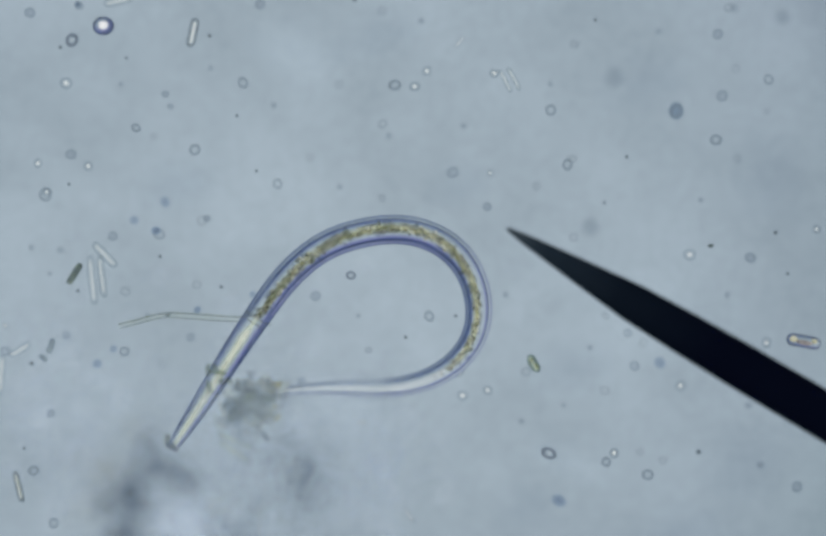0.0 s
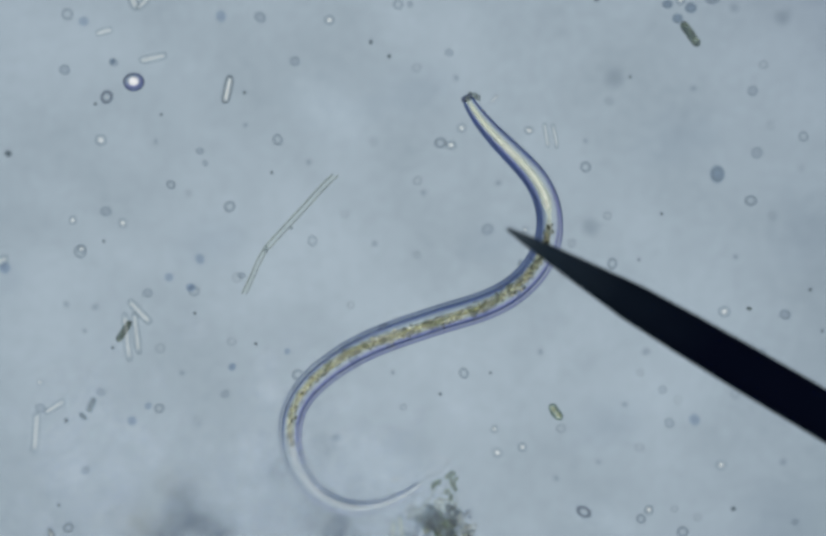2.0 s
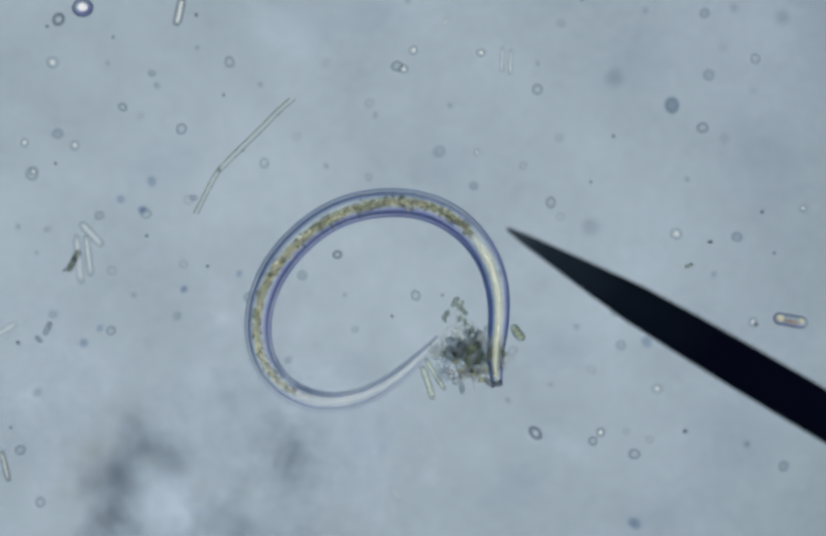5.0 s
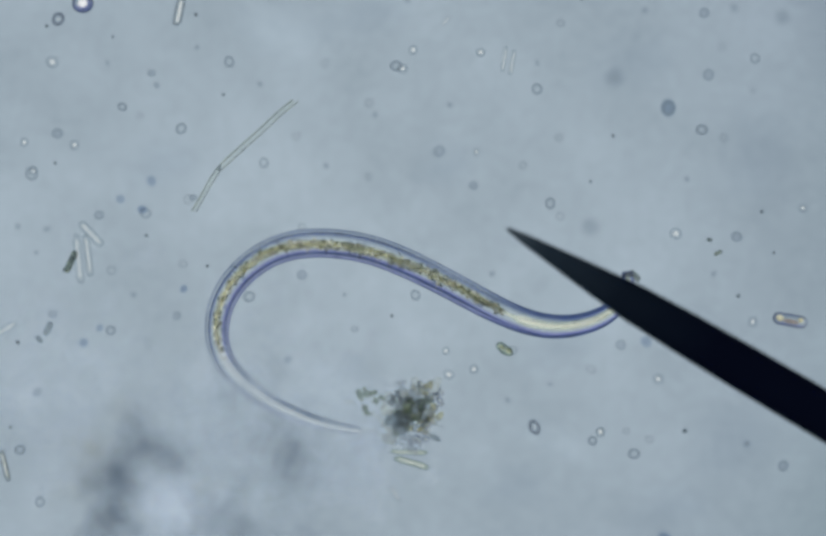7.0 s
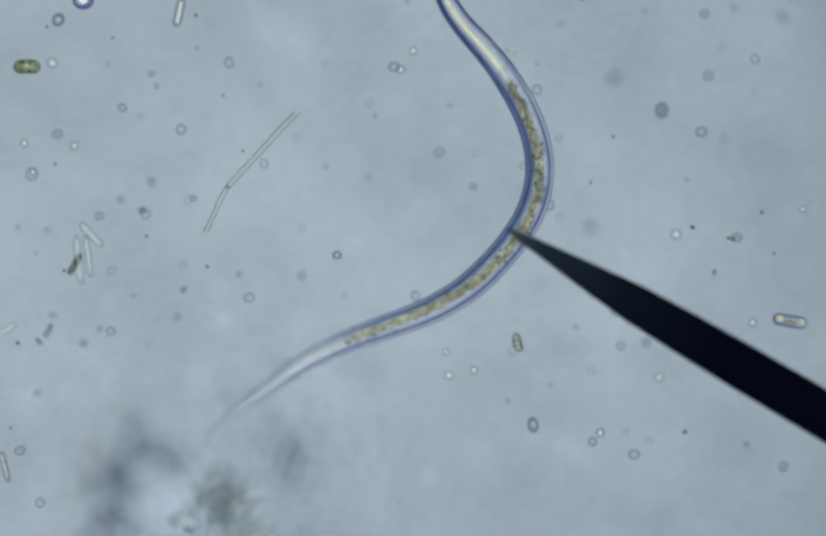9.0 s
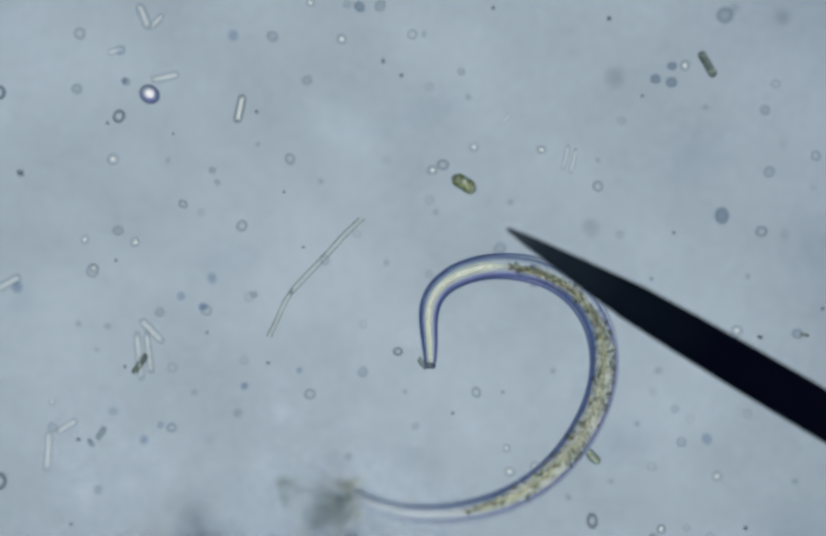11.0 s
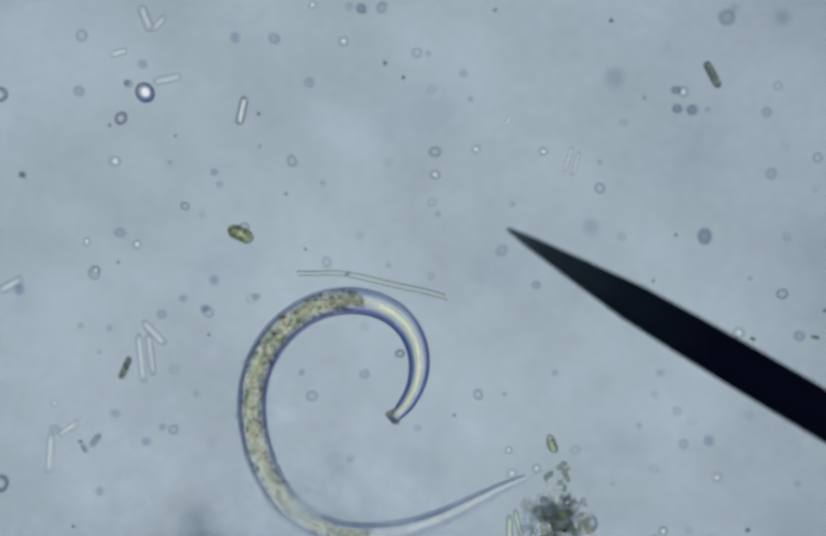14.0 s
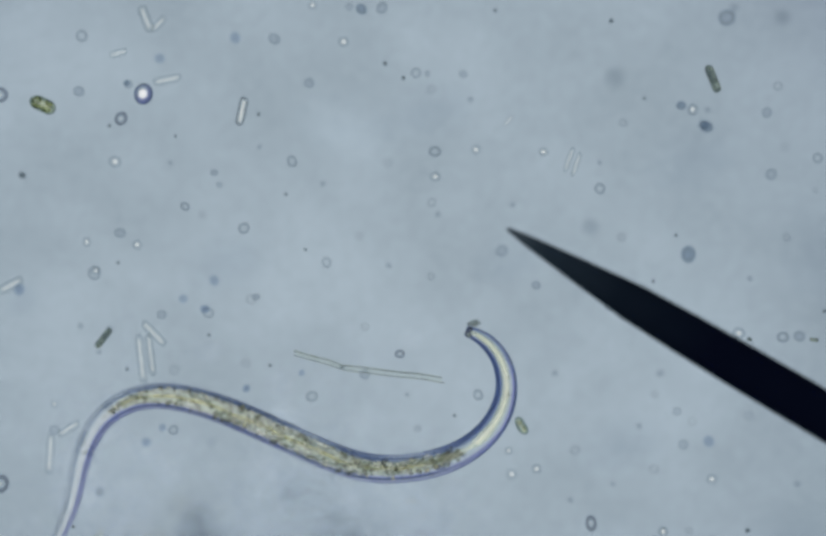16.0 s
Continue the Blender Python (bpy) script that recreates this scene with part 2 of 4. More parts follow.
SWIMMER_SHELL = shaded_body("swimmer_shell", ((0.0, (0.93, 0.95, 0.86)), (0.35, (0.86, 0.89, 0.76)), (0.66, (0.50, 0.54, 0.48)), (0.97, W)), 0.10, 0.4, (0.06, -0.04), True, 0.0)
DIAMOND_SHELL = shaded_body("green_frustule", ((0.0, (0.97, 0.99, 0.93)), (0.22, (0.90, 0.94, 0.84)), (0.62, (0.52, 0.58, 0.54)), (0.98, W)), 0.22, 0.40, (0.04, 0.10), True, 0.0)
FRUSTULE_OLIVE = shaded_body("olive_frustule", ((0.0, (0.97, 0.97, 0.90)), (0.22, (0.93, 0.94, 0.84)), (0.62, (0.78, 0.81, 0.77)), (0.98, W)), 0.25, 0.40, (0.04, 0.10), True, 0.2)
CELL_FIRM = shaded_body("firm_cell_rim", ((0.0, (0.95, 0.95, 0.95)), (0.30, (0.92, 0.93, 0.94)), (0.64, (0.60, 0.62, 0.66)), (0.97, W)), 0.12, 0.4, (0.10, -0.08), False, 0.0)
FRUSTULE_FIRM = shaded_body("firm_frustule", ((0.0, (0.99, 0.99, 0.98)), (0.22, (0.96, 0.96, 0.95)), (0.62, (0.70, 0.72, 0.73)), (0.98, W)), 0.34, 0.40, (0.04, 0.06), True, 0.0)
SPECK_SLATE = shaded_body("slate_speck", ((0.0, (0.76, 0.80, 0.85)), (0.62, (0.71, 0.75, 0.79)), (0.98, W)), 0, 0, (-0.08, 0.05), False, 0.0)
FRUSTULE_THIN = shaded_body("thin_frustule", ((0.0, (0.99, 0.99, 0.99)), (0.2, (0.97, 0.97, 0.97)), (0.6, (0.86, 0.87, 0.88)), (0.98, W)), 0.16, 0.5, (0.04, 0.06), True)
CELL_STRONG = clear("dense_cell_jelly", 1.30, (0.98, 0.98, 0.98), 0.35)
CORE_PALE = stained("pale_core", ((0.66, 0.74, 0.72), (0.94, 0.96, 0.92)), 0.26, 120)
CORE_WHITE = plain("white_core", (0.95, 0.95, 0.95), 0.5, 0, 0.03)
CORE_YELLOW = stained("yellow_core", ((0.70, 0.66, 0.36), (0.90, 0.88, 0.66)), 0.6, 60)
CORE_BROWN = stained("brown_core", ((0.22, 0.15, 0.13), (0.56, 0.46, 0.36)), 0.45, 120)
CHLOROPLAST = stained("green_plastid", ((0.04, 0.06, 0.03), (0.15, 0.19, 0.09), (0.52, 0.56, 0.32)), 0.62, 120)
SPECK_GREY = shaded_body("grey_speck", ((0.0, (0.89, 0.90, 0.91)), (0.30, (0.87, 0.88, 0.90)), (0.56, (0.79, 0.81, 0.83)), (0.98, W)), 0, 0, (0.14, 0.10))
SPECK_BLUE = shaded_body("blue_speck", ((0.0, (0.67, 0.72, 0.81)), (0.40, (0.74, 0.79, 0.86)), (0.95, W)), 0, 0, (-0.10, 0.10))
SPECK_DARK = cloudy("dark_speck", (0.52, 0.55, 0.56))
SPECK_FAINT = cloudy("faint_speck", (0.88, 0.89, 0.90))
SLIME_DARK = stained("dark_slime_flake", ((0.14, 0.17, 0.20), (0.26, 0.30, 0.34)), 0.18, 30, (0.71, 0.75, 0.80))
SLIME_BROWN = stained("brown_slime_flake", ((0.34, 0.34, 0.30), (0.52, 0.50, 0.44)), 0.16, 30, (0.93, 0.92, 0.88))
SLIME_PALE = stained("pale_slime_flake", ((0.70, 0.82, 0.92), (0.84, 0.92, 0.98)), 0.24, 30)
HAZE_VEIL = stained("haze_veil_flake", ((0.42, 0.51, 0.57), (0.50, 0.59, 0.65)), 0.36, 30)
GLOOM_FAINT = cloudy("thin_slime_shadow", (0.925, 0.935, 0.95), None, 0, 0.5)
PALE_SLIME = cloudy("pale_slime", (1, 1, 1), (0.60, 0.72, 0.82), 0.27, 0.5)
CILIATE = cloudy("ciliate_body", (0.36, 0.39, 0.40))
CAPSULE = clear("capsule_shell", 1.26, (0.97, 0.97, 0.96), 0.46)
GREEN_PALE = stained("pale_green_plastid", ((0.06, 0.09, 0.05), (0.28, 0.33, 0.17), (0.62, 0.66, 0.42)), 0.6, 120)
ROD_DARK = stained("dark_plastid", ((0.02, 0.03, 0.03), (0.07, 0.10, 0.08), (0.32, 0.38, 0.30)), 0.55, 90, (0.86, 0.90, 0.90))
DEBRIS = stained("debris_floc", ((0.06, 0.08, 0.09), (0.16, 0.19, 0.20), (0.34, 0.38, 0.34)), 0.23, 130, (0.83, 0.87, 0.895))
DEBRIS_GREEN = stained("green_floc", ((0.05, 0.075, 0.05), (0.16, 0.20, 0.13), (0.34, 0.38, 0.24)), 0.26, 130, (0.85, 0.89, 0.87))
DEBRIS_BROWN = stained("brown_floc", ((0.28, 0.28, 0.15), (0.50, 0.49, 0.29), (0.76, 0.75, 0.52)), 0.22, 130, (0.95, 0.95, 0.87))
DEBRIS_MILKY = stained("milky_floc", ((0.16, 0.20, 0.25), (0.34, 0.40, 0.45), (0.70, 0.77, 0.78)), 0.22, 150, (0.93, 0.95, 0.97))
DEBRIS_PALE = stained("pale_floc", ((0.40, 0.45, 0.42), (0.74, 0.79, 0.74)), 0.15, 60, (0.95, 0.96, 0.96))
THREAD = stained("thread_wall", ((0.10, 0.14, 0.11), (0.30, 0.36, 0.28)), 0.32, 60, (0.94, 0.95, 0.94))
SHEATH = clear("thread_sheath", 1.08, (1.0, 1.0, 0.98), 0.55)


# ---- shapes ----
def part(name, bm, mat, parent=None, label=""):
    me = bpy.data.meshes.new(name)
    for f in bm.faces:
        f.smooth = True
    bm.to_mesh(me)
    bm.free()
    me.materials.append(mat)
    ob = new(name, me)
    ob.parent = parent
    if label:
        ob["label"] = label
    return ob


def at_rest(ob, shift):
    """Notes where each point lies along the straight worm, for the tissue's grain."""
    rest = ob.data.attributes.new("rest", "FLOAT_VECTOR", "POINT")
    for v, r in zip(ob.data.vertices, rest.data):
        r.vector = (v.co.x + shift, v.co.y, v.co.z)
    return ob


def empty(name, place, turn=0, scale=(1, 1, 1)):
    ob = new(name)
    ob.empty_display_size = 0.02
    ob.location, ob.rotation_euler, ob.scale = place, (0, 0, radians(turn)), scale
    return ob


def plan(x, y):
    return (x - 784) / 1000, (509 - y) / 1000


def rings(bm, rows, sides=16, cap=True):
    """A turned body along x: rows of (x, radius)."""
    loops = []
    for x, r in rows:
        loops.append([bm.verts.new((x, r * cos(2 * pi * i / sides), r * sin(2 * pi * i / sides))) for i in range(sides)])
    for a, b in zip(loops, loops[1:]):
        for i in range(sides):
            j = (i + 1) % sides
            bm.faces.new((a[i], a[j], b[j], b[i]))
    if cap:
        bm.faces.new(loops[0][::-1])
        bm.faces.new(loops[-1])
    bmesh.ops.recalc_face_normals(bm, faces=bm.faces[:]) if cap else None
    return bm


def capsule(length, r, sides=12, taper=1.0):
    h = length / 2
    rows = [(-h, r * 0.15), (-h + r * 0.12, r * 0.5), (-h + r * 0.4, r * 0.82), (-h + r, r), (0, r), (h - r, r * taper),
            (h - r * 0.4, r * 0.82 * taper), (h - r * 0.12, r * 0.5 * taper), (h, r * 0.15 * taper)]
    return rings(bmesh.new(), rows, sides)


def spindle(length, r, sides=12):
    h = length / 2
    rows = [(-h, r * 0.12), (-h * 0.94, r * 0.42), (-h * 0.82, r * 0.70), (-h * 0.55, r * 0.95), (0, r), (h * 0.55, r * 0.95), (h * 0.82, r * 0.70), (h * 0.94, r * 0.42), (h, r * 0.12)]
    return rings(bmesh.new(), rows, sides)


def ball(r, level=3, scale=(1, 1, 1), at=(0, 0, 0), bm=None):
    bm = bm or bmesh.new()
    bmesh.ops.create_icosphere(bm, subdivisions=level, radius=r, matrix=Matrix.Translation(at) @ Matrix.Diagonal((*scale, 1)))
    return bm


def strand(points, r):
    """A thin round strand through the points, in thousandths, rounded off at its bends."""
    cu = bpy.data.curves.new("strand", "CURVE")
    cu.dimensions, cu.bevel_depth, cu.bevel_resolution, cu.use_fill_caps = "3D", r / 1000, 2, True
    sp = cu.splines.new("BEZIER")
    sp.bezier_points.add(len(points) - 1)
    for b, (x, y) in zip(sp.bezier_points, points):
        b.co, b.handle_left_type, b.handle_right_type = (x / 1000, y / 1000, 0), "AUTO", "AUTO"
    return cu


def disc(bm, r, z, sides=96):
    bm.faces.new([bm.verts.new((r * cos(2 * pi * i / sides), r * sin(2 * pi * i / sides), z)) for i in range(sides)])
    return bm


# ---- the setting: lamp, added light-shaping tube and slide ----
def build_stage():
    base = tagged(empty("substage_lamp", (0, 0, -8.2)), "glowing frosted lamp glass below the slide inside an added dark blue tube", "microscope lamp", kind="structure")
    part("lamp_glass", disc(bmesh.new(), 3.0, 0.0), LAMP, base, "glowing frosted lamp glass").location = (-0.32, 0, 0.12)
    # unseen blue tube, added so that rays bent at rims end in dark blue
    bm = bmesh.new()
    profile = ((3.2, 0.0), (3.5, 0.0), (3.5, 8.1), (3.25, 8.1), (3.25, 0.06), (3.2, 0.06))
    loops = [[bm.verts.new((r * cos(2 * pi * i / 64), r * sin(2 * pi * i / 64), z)) for i in range(64)] for r, z in profile]
    for a, b in zip(loops, loops[1:]):
        for i in range(64):
            bm.faces.new((a[i], a[(i + 1) % 64], b[(i + 1) % 64], b[i]))
    disc(bm, 3.2, 0.03, 64)
    part("housing", bm, ADDED_BAFFLE, base)
    bm = bmesh.new()
    bmesh.ops.create_cube(bm, size=1, matrix=Matrix.Translation((0, 0, -0.05)) @ Matrix.Diagonal((12.0, 7.4, 0.1, 1)))
    bmesh.ops.bevel(bm, geom=bm.edges[:], offset=0.01, segments=2, affect="EDGES")
    s = part("slide", bm, SLIDE)
    tagged(s, "clear glass microscope slide under a film of pond water", "slide", kind="structure")
    bm = bmesh.new()
    bmesh.ops.create_cube(bm, size=1, matrix=Matrix.Translation((0, 0, -1.05)) @ Matrix.Diagonal((6.3, 6.3, 0.1, 1)))
    g = part("stage_glass", bm, clear("stage_glass", 1.0, (1, 1, 1), 1.0))
    tagged(g, "plain clear glass plate of the stage under the slide", "glass plate", kind="structure")


build_stage()


# ---- the eyepiece's pointer ----
POINTER_HEIGHT = 0.19


def build_pointer():
    p = tagged(empty("eyepiece_pointer", (0, 0, 0)), "soft black tapered needle pointer of the eyepiece", "pointer")
    rows = ((0, 0.002), (0.006, 0.0045), (0.05, 0.0114), (0.16, 0.0240), (0.276, 0.0362), (0.392, 0.0405), (0.508, 0.0432), (0.703, 0.0445), (1.1, 0.0460))
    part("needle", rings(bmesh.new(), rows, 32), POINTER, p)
    bm = bmesh.new()
    bmesh.ops.create_cube(bm, size=1, matrix=Matrix.Translation((1.10, 0, 0.255 - POINTER_HEIGHT)) @ Matrix.Diagonal((0.12, 0.16, 0.51, 1)))
    bmesh.ops.bevel(bm, geom=bm.edges[:], offset=0.012, segments=2, affect="EDGES")
    part("mount", bm, POINTER, p, "black block that holds the needle")
    return p


pointer = build_pointer()


# ---- the roundworm ----
LENGTH, PIECES, STATIONS = 1.31, 300, 15
GIRTH = ((0, 0.0088), (0.008, 0.0114), (0.03, 0.0145), (0.08, 0.0188), (0.15, 0.0222), (0.25, 0.0250), (0.40, 0.0266), (0.55, 0.0262), (0.65, 0.0244),
         (0.74, 0.0212), (0.82, 0.0180), (0.89, 0.0150), (0.95, 0.0114), (1.0, 0.0070))


def girth(u):
    return 1.04 * float(np.interp(u, [g[0] for g in GIRTH], [g[1] for g in GIRTH]))


def build_worm():
    rnd = random.Random(4)
    worm = tagged(empty("roundworm", (0, 0, 0)), "translucent pale roundworm with violet-edged skin and granular yellow gut", "roundworm")
    step = LENGTH / PIECES
    pieces = []
    for i in range(PIECES):
        u0, u1 = i / PIECES, (i + 1) / PIECES
        u = (u0 + u1) / 2
        a, b = girth(u0), girth(u1)
        lap = 0.00025 * a / 0.026
        front, tail = u < 0.211, u > 0.74
        skin = jelly("cuticle", float(np.interp(u, (0.0, 0.12, 0.26, 0.45, 0.70, 1.0), (1.30, 1.28, 1.10, 1.09, 1.08, 1.07))), float(np.interp(u, (0.1, 0.3, 1.0), (0.05, 0.10, 0.16))))
        seg = part("body_segment", rings(bmesh.new(), [(-step / 2 - lap, a), (step / 2 + lap, b)], 28, False), skin, worm)
        # the gut is a flat ribbon: narrow from above, broad from the side
        flat = float(np.interp(u, (0.211, 0.245, 0.66, 0.78), (0, 1, 1, 0)))
        lean = 0.10 * a * sin(u * 17) * min(1.0, max(0.0, (u - 0.2) * 20))
        if u > 0.165:
            k0, k1 = (float(np.interp(v, (0.19, 0.26, 0.40, 0.60, 0.80, 1.0), (0.62, 0.70, 0.74, 0.74, 0.68, 0.60))) for v in (u0, u1))
            layer = jelly("muscle_layer", float(np.interp(u, (0.16, 0.29, 0.50, 0.70, 0.82, 1.0), (1.01, 1.13, 1.13, 1.12, 1.10, 1.08))),
                          float(np.interp(u, (0.16, 0.29, 0.70, 1.0), (0.50, 0.16, 0.20, 0.30))))
            o = part("muscle_layer", rings(bmesh.new(), [(-step / 2 - lap, a * k0), (step / 2 + lap, b * k1)], 24, False), layer, seg)
            o.scale = (1, 1 - 0.02 * flat, 1 + 0.08 * flat)
        if i % 2 == 0:
            rows = []
            for q in (0.0, 1.0):
                v = u0 + 2 * q / PIECES
                share = float(np.interp(v, (0.0, 0.165, 0.188, 0.202, 0.211, 0.222, 0.29, 0.45, 0.55, 0.72, 0.85, 1.0), (0.30, 0.28, 0.33, 0.24, 0.10, 0.20, 0.33, 0.37, 0.34, 0.30, 0.30, 0.28)))
                if 0.22 < v < 0.80:
                    share *= 1 + 0.16 * noise.noise(Vector((v * 55, 0, 3)))
                rows.append((-step * 0.52 + q * step * 2.06, girth(v) * share))
            name, mat = ("throat", CREAM) if front else ("tail_core", TAIL) if tail else ("gut", GUT if u < 0.49 else GUT_BACK)
            o = at_rest(part(name, rings(bmesh.new(), rows, 16, False), mat, seg), u * LENGTH)
            o.location.y, o.scale = lean, (1, 1 - 0.24 * flat, 1 + 0.70 * flat)
            if 0.012 < u < 0.198:
                rows = [(x, r * 0.38) for x, r in rows]
                at_rest(part("lumen", rings(bmesh.new(), rows, 10, False), LUMEN, seg), u * LENGTH)
            elif 0.224 < u < 0.76:
                rows = [(x, r * 0.34) for x, r in rows]
                o = at_rest(part("gut_lumen", rings(bmesh.new(), rows, 8, False), GUT_LINE, seg), u * LENGTH)
                o.location = (0, lean + 0.10 * a * noise.noise(Vector((u * 30, 5, 0))), 0.12 * a * noise.noise(Vector((u * 24, 2, 0))))
        for _ in range(3):
            if not 0.24 < u < 0.78 or rnd.random() > 0.55:
                continue
            kind = rnd.random()
            r = rnd.uniform(0.0016, 0.0036) * (1.0 if u < 0.7 else 0.75)
            w, h = rnd.uniform(-0.26, 0.26) * a, rnd.uniform(-0.62, 0.62) * a * flat
            name, mat = ("dark_granule", GRAIN_DARK) if kind < 0.15 else ("oil_drop", OIL) if kind < 0.75 else ("fat_granule", GRAIN_LIGHT)
            g = part(name, ball(r, 1 if mat != OIL else 2, (rnd.uniform(1.0, 1.9), 1, 0.8)), mat, seg)
            g.location, g.rotation_euler = (rnd.uniform(-0.5, 0.5) * step, w + lean, h), (0, 0, rnd.uniform(-0.4, 0.4))
        # food stored along the middle of the ribbon
        for _ in range(5 if u < 0.44 else 4 if u < 0.6 else 3):
            if not 0.222 < u < 0.76 or rnd.random() > 0.62:
                continue
            r = rnd.uniform(0.0020, 0.0048) * (1.0 if u < 0.6 else 0.8)
            h = rnd.uniform(-0.60, 0.60) * flat
            dark = rnd.random() < (0.48 if u < 0.27 else 0.58) + 1.3 * noise.noise(Vector((u * 70, h * 2.6, 1)))
            g = part("food_granule" if dark else "oil_drop", ball(r, 1 if dark else 2, (rnd.uniform(1.0, 2.1), 0.8, 1)), GRAIN_SLATE if dark else OIL, seg)
            g.location, g.rotation_euler = (rnd.uniform(-0.5, 0.5) * step, rnd.gauss(0, 0.125) * a + lean, h * a), (0, rnd.uniform(-1.2, 1.2), rnd.uniform(-0.15, 0.15))
        if i == 0:
            for q in range(6):
                a6 = q * pi / 3 + 0.3
                lip = part("lip", ball(0.0050, 2, (1.3, 1.0, 1.0)), LIP, seg, "dark rounded lip of the mouth")
                lip.location, lip.rotation_euler = (-step / 2 + 0.001, 0.0068 * cos(a6), 0.0068 * sin(a6)), (a6, 0, 0)
            bm = ball(0.0075, 3, (1.5, 0.7, 0.7))
            for v in bm.verts:
                v.co *= 1 + 0.7 * noise.noise(v.co * 260)
                v.co += Vector((noise.noise(v.co * 420), noise.noise(v.co * 420 + Vector((9, 0, 0))), 0)) * 0.003
            part("clinging_scrap", ball(0.0045, 2, (1.3, 0.9, 0.8)), SCRAP, seg, "grey-green scrap of slime caught on the mouth").location = (0.001, 0.002, 0.0125)
            rag = part("clinging_scrap", bm, SCRAP, seg, "grey-green scrap of slime caught on the mouth")
            rag.location, rag.rotation_euler = (0.003, 0.0145, -0.0100), (radians(-45), 0, radians(35))
        if i == PIECES - 1:
            o = new("slime_string", strand(((0, 0), (22, 3), (46, -4), (74, 2)), 1.3))
            o.data.materials.append(DEBRIS_PALE)
            o.parent = seg
        pieces.append(seg)
    return worm, pieces


worm, worm_pieces = build_worm()


# ---- cells, specks and rods in the water ----
UNIT = {}


def unit(name, make):
    """Alike small bodies share one mesh."""
    if name not in UNIT:
        bm = make()
        me = bpy.data.meshes.new(name)
        for f in bm.faces:
            f.smooth = True
        bm.to_mesh(me)
        bm.free()
        UNIT[name] = me
    return UNIT[name]


def body(name, shape, mat, parent=None):
    me = unit(shape[0] + " " + mat.name, shape[1])
    if not me.materials:
        me.materials.append(mat)
    ob = new(name, me)
    ob.parent = parent
    return ob


BALL = ("ball", lambda: ball(1, 3))
DROP = ("drop", lambda: ball(1, 2))
KINDS = {
    "clear": ("cell", CELL, "clear round cell with a thin grey rim", "water cells"),
    "bright": ("cell", CELL_BRIGHT, "clear round cell with a bright pale centre", "water cells"),
    "strong": ("cell", CELL_STRONG, "glassy cell with a thick dark rim and white centre", "water cells"),
    "firm": ("cell", CELL_FIRM, "round cell with a firm dark grey rim", "water cells"),
    "slate": ("speck", SPECK_SLATE, "soft slate-grey oval cell drifting in the water", "water specks"),
    "faint": ("cell", CELL_WEAK, "barely visible thin clear round cell", "water cells"),
    "grey": ("speck", SPECK_GREY, "soft grey speck lying in the water", "water specks"),
    "blue": ("speck", SPECK_BLUE, "soft blue speck lying in the water", "water specks"),
    "dark": ("speck", SPECK_DARK, "small black speck lying in the water", "water specks"),
    "pale": ("speck", SPECK_FAINT, "very faint soft grey speck in the water", "water specks"),
}


def cell(kind, x, y, r, stretch=1.0, turn=0):
    name, mat, label, group = KINDS[kind]
    r *= {"clear": 0.00128, "bright": 0.00128, "firm": 0.00128, "slate": 0.00125, "faint": 0.00122, "grey": 0.00140, "blue": 0.00122}.get(kind, 0.00105)
    ob = body(name, BALL, mat)
    high = 1.0 if name == "cell" else 0.5
    if stretch == 1.0:
        # living cells are never quite round
        stretch, turn = 1.0 + 0.16 * sin(x * 3.7 + y), (x * 17 + y * 5) % 180
    ob.scale = (r * stretch, r, r * high)
    ob.location, ob.rotation_euler = (*plan(x, y), r * high + 0.001), (0, 0, radians(turn))
    if kind == "strong":
        # matt white core stands in for the light that the cell gathers
        core = body("nucleus", DROP, CORE_WHITE, ob)
        core.scale = (0.42, 0.42, 0.4)
        core.location = (0.0, 0.05, 0.2)
    return tagged(ob, label, "cell" if name == "cell" else "speck", group)


def rod(x, y, length, turn, r=7, shell=FRUSTULE, core=None, label="clear glassy rod-shaped diatom", share=0.30):
    """A rod-shaped diatom: a silica shell with a paler streak inside."""
    r *= 1.35 if shell in (FRUSTULE, FRUSTULE_THIN, FRUSTULE_FIRM) else 1
    ob = part("diatom_rod", (spindle if shell in (FRUSTULE, FRUSTULE_THIN, FRUSTULE_FIRM) else capsule)(length / 1000, r / 1000), shell)
    ob.location, ob.rotation_euler = (*plan(x, y), r / 1000 + 0.001), (0, 0, radians(turn))
    if core:
        part("plastid", capsule(length / 1000 * 0.8, r / 1000 * share, 8), core, ob)
    return tagged(ob, label, "diatom", "rod diatoms")


for x, y, r in ((463, 158, 11), (1046, 208, 10), (1460, 152, 10), (88, 368, 12), (302, 443, 10),
                (815, 599, 9), (1228, 900, 10), (260, 243, 9), (370, 283, 11), (63, -82, 11), (501, 604, 10), (66, 894, 9), (104, 992, 9), (238, 668, 9),
                (1152, 877, 9), (528, 348, 9), (700, 664, 7)):
    cell("clear", x, y, r)
